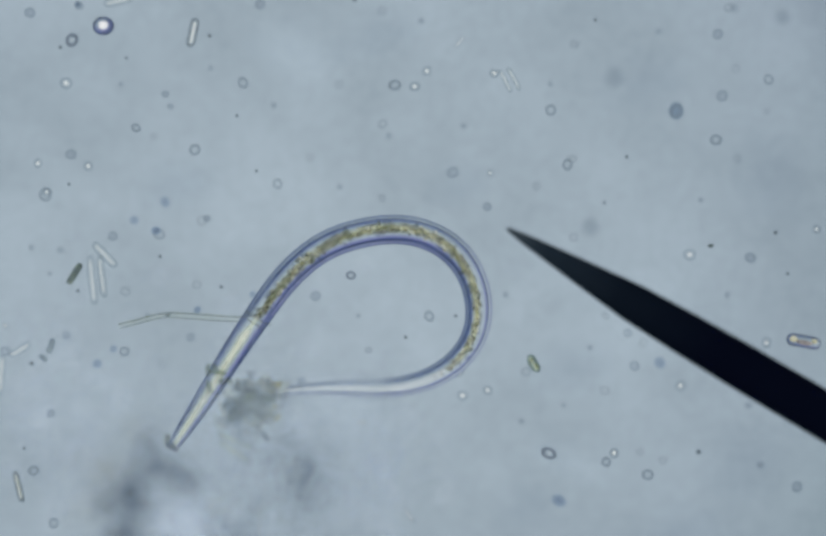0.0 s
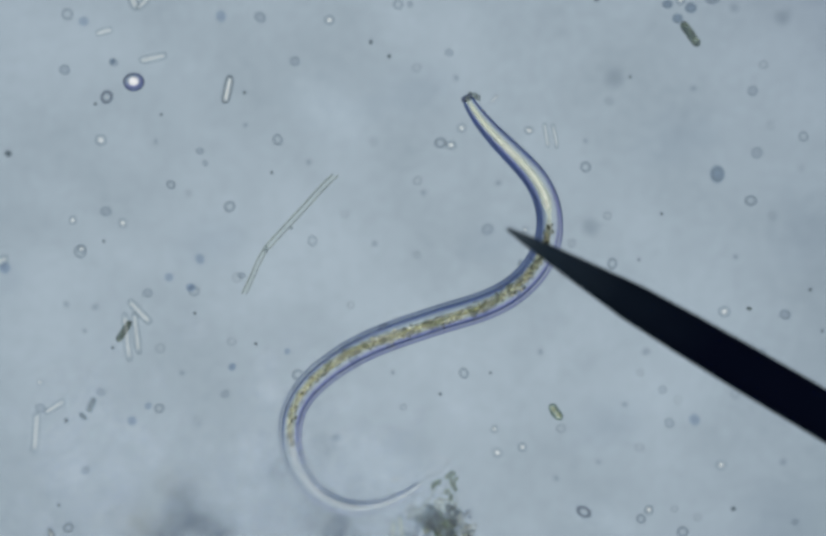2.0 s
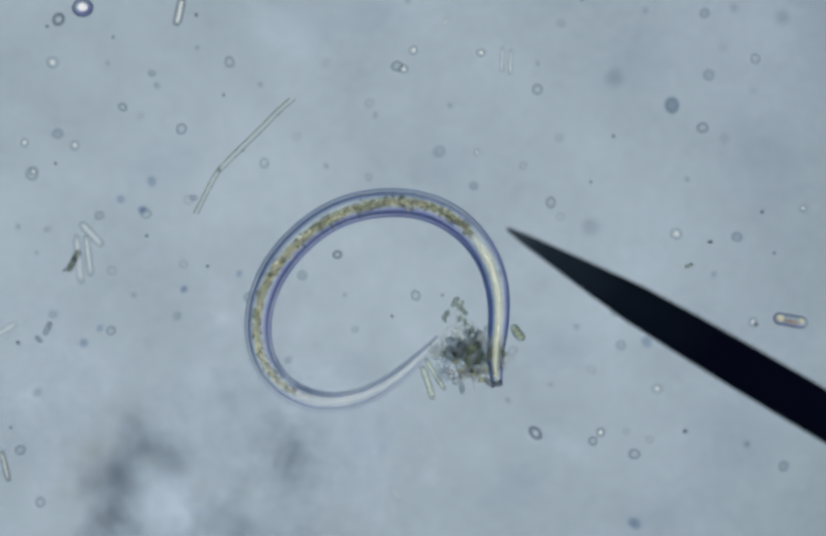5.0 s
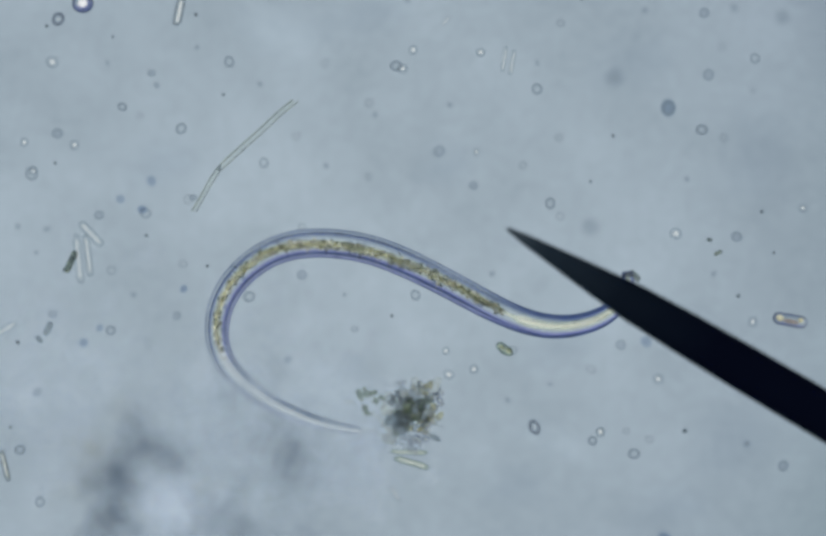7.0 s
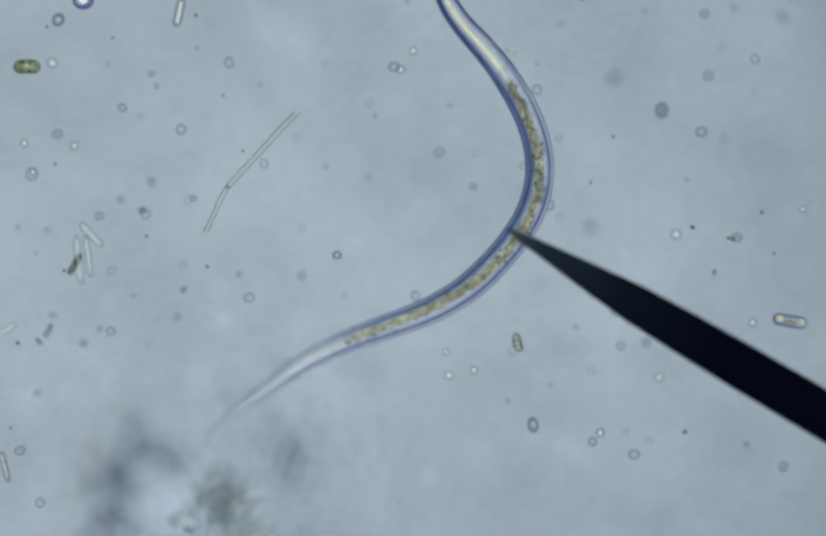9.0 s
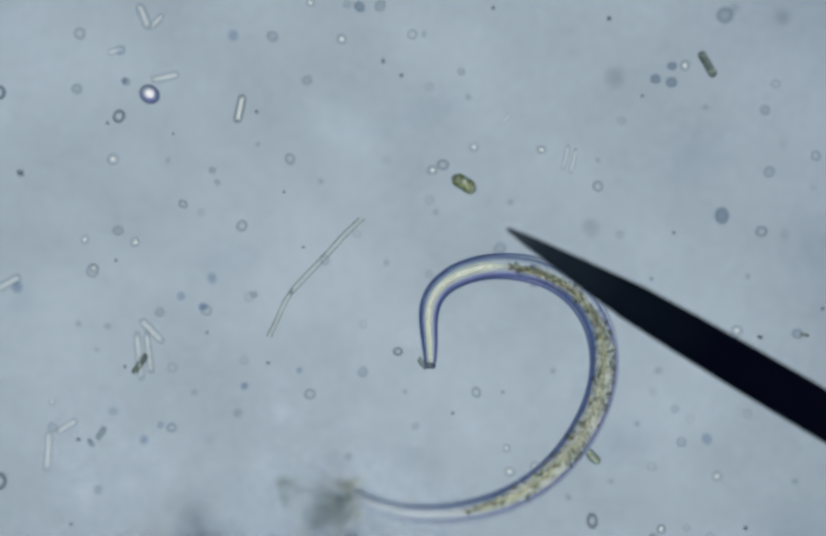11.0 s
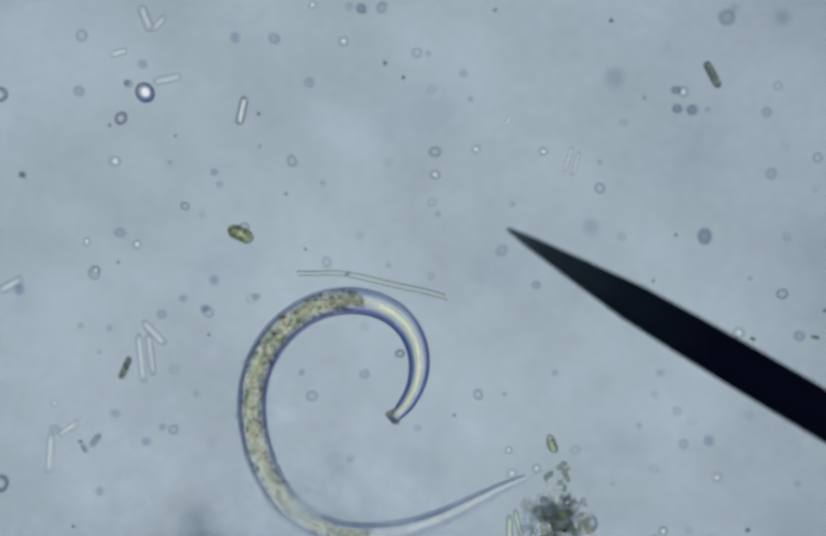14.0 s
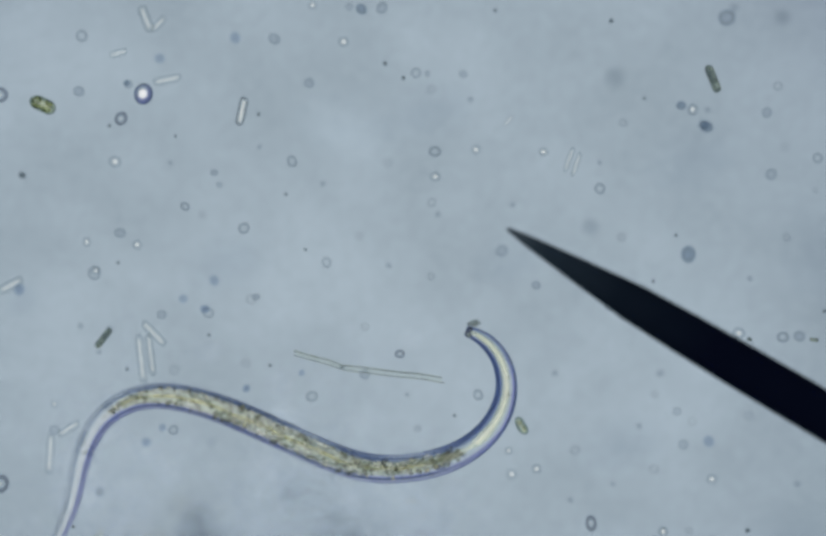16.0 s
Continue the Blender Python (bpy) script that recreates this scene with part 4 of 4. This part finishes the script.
LIFT = ((0, 0.12), (1.0, 0.20), (1.5, 0.18), (2.0, 0.09), (2.5, 0.035), (4.2, 0.03), (6.3, 0.04), (7.0, 0.07), (7.5, 0.17), (8.2, 0.21), (9.2, 0.20), (11.3, 0.24),
        (12.0, 0.20), (13.0, 0.08), (14.0, 0.035), (14.5, 0.04), (15.0, 0.12), (16.0, 0.12))


def lift(t):
    """Height of the tail's end, and of the debris that it drags, over the slide."""
    return float(np.interp(t, [r[0] for r in LIFT], [r[1] for r in LIFT]))


def body_poses(middle, way, tail, front, hind):
    """The pose of each piece of the worm's body when its middle is at that place, its tail at that height and its front and hind parts rolled by so much."""
    a, line = body_line(way)
    line = line - line.mean(axis=0) + middle
    rows = []
    for k in range(PIECES):
        f = min(1, max(0, (k / PIECES - 0.45) / 0.55))
        g = min(1, max(0, (k / PIECES - 0.34) / 0.12))
        roll = front + (hind - front) * g * g * (3 - 2 * g)
        rows.append(Matrix.Translation((*line[k], 0.075 + (tail - 0.075) * f * f * (3 - 2 * f))) @ Matrix.Rotation(a[k], 4, "Z") @ Matrix.Rotation(roll, 4, "X"))
    return rows


def seen(t, x, y, turn=0, z=0.02):
    """A row for a thing that stands at x, y of the view at t seconds."""
    dx, dy = slide_shift(t)
    return t, pose(*plan(x - dx, y - dy), z, 0, 0, turn)


def move_pointer():
    z = POINTER_HEIGHT
    k = 1 - z / EYE
    rows = []
    for t, dx, dy in STAGE:
        cx, cy = shifted(dx, dy)
        px, py = plan(962, 434)
        rows.append((t, pose(cx + px * k, cy + py * k, z, 0, 0, -30.45)))
    walk(pointer, rows)


def motions():
    move_pointer()
    swim(0, -0.454, -0.339, (57, 57, 58, 56, 53, 39, 18, 1, -27, -62, -94, -133, -162, -179, -179, -173))
    swim(0.3, -0.396, -0.326, (88, 66, 62, 61, 54, 36, 12, -11, -39, -66, -101, -144, -168, -172, -165, -170))
    swim(0.5, -0.412, -0.226, (61, 60, 60, 56, 44, 25, -1, -29, -53, -89, -129, -156, -171, -155, -129, -110))
    swim(0.8, -0.394, -0.116, (63, 57, 54, 52, 34, 3, -21, -46, -75, -110, -152, -167, -162, -142, -106, -102))
    swim(1, -0.366, 0.062, (45, 49, 44, 26, 3, -25, -49, -80, -110, -139, -169, -165, -146, -118, -87, -78))
    swim(1.2, -0.316, 0.179, (35, 36, 24, 4, -24, -52, -77, -105, -138, -161, -166, -154, -131, -97, -59, -36))
    swim(1.5, -0.275, 0.231, (34, 28, 12, -6, -35, -66, -93, -119, -149, -164, -165, -148, -120, -86, -46, -37))
    swim(1.6, -0.188, 0.319, (9, 8, -6, -35, -61, -94, -118, -148, -166, -163, -152, -132, -100, -59, -26, 0))
    swim(1.8, -0.112, 0.382, (-22, -15, -26, -49, -77, -113, -143, -157, -165, -161, -145, -119, -84, -50, -9, 1))
    swim(2, 0.035, 0.430, (-61, -47, -48, -78, -113, -143, -162, -162, -159, -148, -132, -94, -61, -22, 15, 39))
    swim(2.2, 0.160, 0.414, (-91, -69, -72, -101, -137, -163, -170, -162, -154, -137, -118, -75, -45, 1, 30, 19))
    swim(2.3, 0.249, 0.399, (-109, -94, -99, -117, -147, -168, -160, -155, -145, -129, -110, -77, -28, 7, 27, 47))
    swim(2.5, 0.292, 0.378, (-166, -105, -95, -118, -149, -166, -165, -157, -147, -133, -106, -73, -36, -8, 4, 10))
    swim(2.8, 0.360, 0.348, (-199, -153, -114, -112, -139, -160, -163, -154, -145, -131, -107, -82, -43, -21, -6, 5))
    swim(3, 0.389, 0.231, (-248, -196, -150, -131, -132, -152, -162, -150, -142, -127, -103, -75, -45, -16, -2, 7))
    swim(3.5, 0.302, 0.030, (-312, -255, -199, -174, -160, -153, -148, -143, -132, -118, -94, -63, -27, -2, 14, 28))
    swim(3.8, 0.241, -0.053, (-327, -279, -228, -196, -176, -160, -149, -143, -130, -115, -95, -64, -28, -1, 15, 25))
    swim(4, 0.171, -0.127, (-335, -302, -249, -215, -187, -171, -155, -143, -131, -112, -84, -55, -21, 8, 26, 35))
    swim(4.2, 0.149, -0.190, (-303, -296, -265, -224, -194, -177, -160, -143, -127, -106, -80, -44, -11, 23, 42, 48))
    swim(6.3, 0.262, -0.290, (-200, -239, -248, -250, -228, -199, -178, -154, -133, -111, -82, -42, -4, 21, 32, 33))
    swim(6.5, 0.322, -0.268, (-188, -212, -233, -244, -228, -210, -182, -161, -138, -117, -84, -46, -11, 10, 26, 22))
    swim(6.8, 0.392, -0.210, (-140, -180, -213, -231, -228, -217, -201, -176, -156, -137, -110, -73, -33, -12, -1, 10))
    swim(7, 0.431, -0.051, (-84, -146, -177, -200, -208, -207, -202, -189, -174, -148, -121, -86, -47, -29, -17, -6))
    swim(7.2, 0.429, 0.104, (-80, -102, -145, -165, -185, -191, -198, -197, -188, -169, -142, -112, -71, -47, -38, -24))
    swim(7.5, 0.312, 0.239, (-15, -62, -100, -132, -154, -170, -183, -184, -186, -181, -163, -127, -85, -67, -61, -23))
    swim(7.8, 0.171, 0.262, (52, -10, -57, -92, -124, -141, -155, -163, -173, -179, -169, -141, -117, -101, -90, -97))
    swim(8, 0.127, 0.290, (27, -8, -48, -86, -117, -131, -149, -159, -167, -175, -167, -143, -127, -108, -99, -92))
    swim(8.2, 0.067, 0.318, (2, -1, -30, -69, -99, -123, -133, -145, -160, -172, -180, -152, -140, -123, -104, -97))
    swim(8.5, -0.013, 0.325, (-6, 1, -16, -50, -81, -109, -125, -135, -149, -162, -163, -157, -145, -140, -121, -107))
    swim(8.8, 0.018, 0.442, (-62, -38, -28, -41, -78, -101, -120, -130, -145, -156, -163, -160, -148, -148, -129, -107))
    swim(9, 0.058, 0.560, (-79, -65, -48, -54, -64, -81, -106, -126, -136, -150, -160, -160, -153, -143, -144, -121))
    swim(9.2, 0.167, 0.591, (-96, -90, -74, -67, -74, -88, -112, -123, -134, -148, -158, -160, -152, -143, -139, -120))
    swim(11.3, -0.035, -0.121, (101, 100, 55, 19, -5, -35, -66, -94, -114, -130, -148, -167, -184, -204, -214, -224))
    swim(11.5, -0.084, -0.194, (89, 95, 69, 33, 5, -18, -51, -81, -104, -124, -141, -166, -188, -210, -206, -205))
    swim(11.8, -0.331, -0.082, (-10, 19, 29, 30, 14, -8, -29, -55, -78, -103, -125, -147, -171, -195, -210, -213))
    swim(12, -0.378, 0.001, (-38, -13, 5, 14, 12, 0, -19, -42, -60, -79, -106, -131, -152, -174, -190, -192))
    swim(12.2, -0.394, 0.088, (-80, -44, -15, 0, 4, 3, -8, -27, -44, -64, -90, -113, -140, -159, -160, -164))
    swim(12.5, -0.377, 0.187, (-129, -91, -56, -31, -19, -8, -2, -7, -16, -34, -60, -83, -93, -97, -100, -101))
    swim(12.8, -0.334, 0.219, (-184, -129, -90, -65, -45, -27, -13, -10, -10, -19, -35, -55, -72, -82, -83, -85))
    swim(13, -0.282, 0.219, (-202, -164, -114, -81, -63, -47, -35, -23, -14, -15, -22, -39, -52, -58, -59, -38))
    swim(13.2, -0.217, 0.209, (-189, -182, -147, -107, -88, -72, -51, -36, -27, -18, -16, -16, -21, -26, -30, -32))
    swim(13.5, -0.162, 0.129, (-224, -198, -165, -133, -107, -85, -68, -52, -37, -23, -13, -6, -4, -6, -10, -16))
    swim(13.8, -0.123, -0.054, (-300, -258, -217, -177, -149, -123, -99, -81, -65, -48, -20, -9, 4, 18, 13, 5))
    swim(14, -0.133, -0.137, (-322, -285, -244, -201, -170, -142, -117, -92, -75, -58, -30, -4, 10, 23, 27, 21))
    swim(14.2, -0.149, -0.164, (-333, -309, -271, -216, -179, -156, -135, -106, -86, -60, -34, -6, 10, 40, 38, 27))
    swim(14.5, -0.077, -0.207, (-261, -264, -267, -232, -192, -167, -140, -124, -96, -74, -44, -10, 18, 37, 43, 46))
    swim(14.8, -0.047, -0.207, (-166, -219, -246, -241, -225, -201, -174, -154, -132, -103, -75, -49, -15, 12, 5, 0))
    swim(15, -0.042, -0.206, (-160, -211, -234, -247, -229, -208, -181, -154, -135, -109, -79, -51, -19, 0, -15, -16))
    swim(15.2, 0.004, -0.177, (-138, -185, -217, -232, -235, -216, -197, -168, -151, -116, -88, -59, -34, -18, -26, -26))
    swim(15.5, 0.063, -0.072, (-87, -137, -173, -200, -212, -219, -215, -202, -181, -150, -125, -92, -60, -51, -54, -54))
    swim(15.8, 0.043, 0.008, (-36, -89, -135, -163, -181, -204, -207, -209, -207, -187, -158, -124, -96, -82, -81, -77))
    swim(16, 0.011, 0.029, (-17, -66, -109, -142, -165, -180, -199, -204, -204, -199, -186, -156, -119, -101, -113, -128))

    def drift(ob, rows, z=None):
        """Rows of seconds, place on the plan and turn."""
        z = ob.location.z if z is None else z
        size = ob.scale.copy()
        walk(ob, [(r[0], pose(*plan(r[1], r[2]), z, 0, 0, r[3] if len(r) > 3 else 0)) for r in rows])
        ob.scale = size

    walk(debris, [seen(*r, lift(r[0]) + 0.02) for r in (
        (0, 478, 768, 60), (0.5, 445, 808, 40), (1.0, 465, 900, 20), (1.5, 595, 965, 10), (1.6, 760, 1055, 5), (2.0, 835, 1000, 0), (2.2, 830, 898, 0),
        (2.5, 812, 848, 0), (3.0, 832, 890, -5), (3.2, 845, 865, 0), (3.5, 855, 830, 5), (4.0, 868, 808, 0), (4.2, 885, 730, 0), (6.3, 890, 655, 75),
        (6.5, 892, 682, 60), (7.0, 780, 785, 80), (7.5, 640, 862, 90), (8.0, 505, 925, 110), (8.5, 432, 935, 120), (9.2, 430, 945, 125),
        (11.3, 640, 960, 70), (11.5, 640, 962, 70), (12.0, 740, 1090, 30), (12.5, 1130, 1270, 0), (13.0, 1180, 1240, 0), (13.5, 1240, 1090, 0),
        (14.0, 1055, 985, 5), (14.5, 908, 868, 10), (15.0, 660, 935, 40), (15.5, 415, 1085, 70), (16.0, 170, 1085, 100))])
    walk(thread, [seen(*r) for r in (
        (0, 320, 597, -4), (0.5, 320, 573, 15), (1.0, 360, 485, 55), (1.5, 405, 410, 53), (1.6, 495, 500, 51), (2.0, 505, 472, 47), (2.2, 470, 420, 47),
        (2.5, 417, 325, 46), (3.5, 417, 322, 46), (7.0, 417, 320, 42), (8.0, 430, 345, 46), (9.0, 432, 355, 47), (9.2, 432, 355, 47), (11.3, 560, 565, 46),
        (12.0, 545, 535, 38), (12.5, 535, 518, 27), (13.0, 510, 493, 11), (13.5, 585, 500, 0), (14.0, 660, 520, -13), (14.5, 672, 520, -23), (15.0, 625, 570, -31),
        (15.5, 625, 625, -21), (16.0, 650, 697, -7))])
    walk(thread_end, [(t, pose(0, 0, 0, 0, 0, turn)) for t, turn in ((0, 197), (13.0, 197), (14.0, 192), (14.5, 186), (15.3, 169), (16.0, 170))])
    walk(swimmer, [seen(*r) for r in (
        (0, -900, 60, 0), (8.0, -300, 130, 0), (8.6, -100, 130, 0), (9.0, 52, 128, 0), (9.2, 130, 123, 0), (11.3, 990, 386, -35), (11.5, 1036, 425, -20),
        (12.0, 1028, 428, -60), (12.1, 1016, 432, -60), (12.5, 880, 450, -20), (13.0, 747, 478, 0), (13.5, 590, 476, -10), (14.0, 457, 445, -25),
        (14.5, 345, 342, -20), (15.0, 275, 278, -75), (15.5, 243, 228, -35), (16.0, 82, 200, -25))])
    walk(diamond, [seen(*r) for r in (
        (0, 1013, 690, -60), (0.5, 1005, 690, -60), (1.0, 987, 685, -60), (1.5, 988, 692, -55), (1.6, 1057, 800, -55), (2.0, 1055, 782, -55),
        (2.2, 1028, 720, -55), (2.5, 970, 628, -50), (3.0, 962, 628, -55), (3.5, 968, 626, -55), (4.0, 973, 642, -55), (4.2, 978, 632, -55), (6.3, 984, 632, -50),
        (6.5, 979, 638, -50), (7.0, 958, 663, -35), (7.5, 963, 660, -50), (8.5, 982, 655, -70), (9.2, 983, 650, -75), (11.3, 1138, 886, -40),
        (11.5, 1142, 890, -35), (12.0, 1155, 880, -20), (12.5, 1165, 864, 0), (13.0, 1080, 873, -35), (13.5, 1062, 875, -70), (14.0, 1048, 843, -70),
        (14.5, 986, 815, -65), (15.0, 921, 838, -30), (15.5, 950, 835, -40), (16.0, 990, 808, -60))])
    size = ciliate.scale.copy()
    walk(ciliate, [seen(*r) for r in (
        (0, 450, -700, -75), (2.5, 580, -300, -75), (2.8, 630, -90, -75), (3.0, 682, 75, -80), (3.1, 700, 145, -80), (3.3, 785, 300, -70), (3.5, 905, 510, -80),
        (3.6, 938, 605, -65), (3.9, 1113, 812, -60), (4.0, 1142, 925, -85), (4.2, 1190, 1120, -85), (6.3, 1300, 1700, -85), (16.0, 1400, 1900, -85))])
    ciliate.scale = size
    drift(dark_rod, ((0, 142, 520, 58), (0.5, 140, 522, 58), (1.5, 160, 522, 58), (2.5, 173, 520, 58), (3.5, 171, 527, 60), (7.0, 161, 537, 65), (9.2, 169, 541, 60),
                     (11.3, 177, 550, 55), (12.5, 169, 567, 58), (13.0, 154, 567, 65), (14.0, 145, 550, 68), (14.5, 134, 541, 68), (15.0, 74, 501, 70),
                     (15.5, 74, 483, 65), (16.0, 104, 493, 52)))
    drift(far_rod, ((0, 1240, -45, -55), (2.0, 1244, -43, -55), (11.3, 1254, -20, -60), (12.5, 1257, -13, -60), (16.0, 1260, 1, -68)))
    drift(big_cell, ((0, 197, 50, 0), (1.5, 189, 47, 0), (2.5, 188, 51, 0), (4.0, 183, 56, 0), (7.0, 184, 48, 0), (9.2, 185, 39, 0), (11.3, 196, 35, -40),
                     (12.5, 196, 34, -50), (13.5, 186, 28, -60), (16.0, 180, 30, 80)))
    drift(ring_cell, ((0, 1078, 314), (0.5, 1087, 340), (1.0, 1101, 371), (1.5, 1095, 379), (2.5, 1099, 410), (3.0, 1084, 415), (4.2, 1072, 424), (16.0, 1065, 430)))
    drift(lower_cell, ((0, 1292, 733), (0.5, 1295, 737), (1.0, 1305, 747), (1.5, 1311, 763), (2.0, 1303, 775), (2.5, 1296, 782), (3.0, 1288, 786), (4.2, 1269, 780),
                       (6.5, 1283, 775), (7.0, 1276, 760), (7.5, 1284, 748), (9.2, 1276, 756), (11.3, 1272, 760), (12.5, 1278, 759), (14.5, 1264, 758), (16.0, 1259, 761)))
    drift(blue_drifter, ((0, 1060, 948, -30), (0.5, 1073, 955, -30), (1.0, 1088, 960, -30), (1.5, 1107, 973, -30), (2.5, 1144, 987, -30), (3.0, 1168, 1000, -30),
                         (4.2, 1205, 1020, -30), (6.3, 1269, 1048, -30), (9.2, 1330, 1090, -30), (16.0, 1450, 1150, -30)))
    drift(grey_drifter, ((0, 1282, 210), (0.5, 1281, 213), (1.5, 1287, 220), (2.0, 1294, 222), (3.5, 1300, 231), (7.0, 1293, 244), (9.2, 1280, 248), (11.3, 1279, 268),
                         (12.0, 1267, 277), (12.5, 1256, 284), (13.0, 1244, 295), (14.5, 1242, 304), (15.0, 1222, 318), (16.0, 1212, 333)))
    drift(dark_cells[0], ((0, 1200, -90), (2.0, 1219, -73), (11.3, 1154, 10), (12.5, 1162, 35), (13.5, 1177, 58), (14.5, 1207, 58), (16.0, 1242, 88)))
    drift(dark_cells[1], ((0, 1235, -95), (2.0, 1244, -93), (11.3, 1184, 17), (12.5, 1194, 42), (13.5, 1207, 62), (14.5, 1232, 58), (16.0, 1248, 92)))
    drift(dark_cells[2], ((0, 1190, -110), (2.0, 1200, -100), (11.3, 1184, -16), (12.5, 1177, 2), (13.5, 1180, 22), (14.5, 1197, 23), (16.0, 1199, 51)))
    drift(dark_cells[3], ((0, 1216, -118), (2.0, 1226, -108), (11.3, 1210, -14), (12.5, 1206, 5), (13.5, 1204, 20), (14.5, 1205, 35), (16.0, 1222, 60)))
    drift(oval_cell, ((0, 1043, 862, -25), (3.5, 1043, 866, -35), (6.5, 1041, 856, -60), (8.5, 1038, 847, -80), (13.0, 1031, 846, -85), (16.0, 1028, 846, -85)))
    drift(needles, ((0, 967, 152, 118), (1.0, 972, 154, 115), (2.0, 979, 150, 100), (3.0, 984, 150, 92), (4.2, 985, 154, 90), (6.5, 990, 155, 82), (9.2, 991, 157, 78), (16.0, 994, 158, 70)))
    drift(twin_cells[0], ((0, 751, 163), (1.5, 764, 164), (3.0, 781, 166), (9.2, 775, 167), (11.3, 748, 170), (12.0, 738, 155), (12.5, 734, 147), (16.0, 734, 140)))
    drift(twin_cells[1], ((0, 788, 165), (1.5, 790, 167), (3.0, 792, 171), (9.2, 787, 172), (11.3, 729, 181), (12.5, 733, 183), (16.0, 734, 187)))
    drift(late_cells[0], ((0, 690, -105), (9.2, 694, -82), (11.3, 695, -75), (12.5, 700, -57), (13.5, 701, -48), (14.5, 698, -43), (16.0, 698, -9)))
    drift(late_cells[1], ((0, 712, -108), (9.2, 716, -84), (11.3, 717, -77), (12.5, 721, -57), (13.5, 722, -48), (14.5, 720, -44), (16.0, 719, -10)))
    drift(gap_cell, ((0, 80, -75), (9.2, 130, -52), (11.3, 140, -48), (12.5, 151, -39), (13.5, 170, -29), (14.5, 184, -27), (15.2, 197, -27), (16.0, 209, -39)))
    drift(far_cell, ((0, 1360, 267), (9.2, 1358, 290), (11.3, 1357, 300), (12.5, 1375, 342), (13.5, 1390, 386), (14.5, 1393, 437), (15.2, 1393, 470), (16.0, 1394, 492)))
    drift(small_rods[0], ((0, 1349, 467, 0), (1.0, 1348, 472, 0), (2.0, 1356, 478, 0), (3.0, 1366, 490, 0), (4.2, 1374, 498, 0), (6.5, 1373, 499, -5), (7.5, 1371, 487, -15), (8.5, 1347, 471, -15),
                          (9.2, 1340, 470, -20), (11.3, 1354, 497, -20), (12.5, 1346, 496, -20), (16.0, 1330, 495, -30)))
    drift(small_rods[1], ((0, 1150, 560, 0), (2.0, 1225, 545, 0), (3.0, 1260, 541, -5), (4.0, 1300, 546, 15), (6.5, 1375, 529, 25), (7.5, 1398, 509, 25), (8.5, 1402, 490, 10), (9.2, 1419, 492, -10),
                          (11.3, 1440, 492, -10), (13.5, 1454, 492, -10), (16.0, 1452, 496, -10)))
    drift(dark_dot, ((0, 1540, 760), (4.0, 1480, 680), (6.5, 1434, 616), (7.5, 1418, 588), (8.5, 1391, 562), (9.2, 1378, 551), (11.3, 1330, 520), (16.0, 1330, 525)))
    drift(scrap, ((0, 97, 657, 70), (3.0, 112, 662, 65), (9.2, 118, 667, 62), (11.3, 100, 680, 55), (14.5, 88, 688, 50), (16.0, 86, 692, 46)))
    times = np.array(sorted(SWIM))
    values = []
    for t in times:
        x, y, *way = SWIM[t]
        mx, my = body_line(way)[1].mean(axis=0)
        values.append((x + mx, y + my, *way))
    values = np.array(values)
    keys = sorted({*(round(0.1 * i, 1) for i in range(161))})
    poses = []
    for t in keys:
        now = glide(times, values, t)
        poses.append((t, body_poses(now[:2], now[2:], lift(t), pi / 2 * float(np.interp(t, (12.4, 14.0, 15.2, 16.0), (0, 1, 1, 0.4))), pi / 2 * float(np.interp(t, (9.2, 11.3), (0, 1))))))
    for i, piece in enumerate(worm_pieces):
        walk(piece, [(t, rows[i]) for t, rows in poses])


motions()
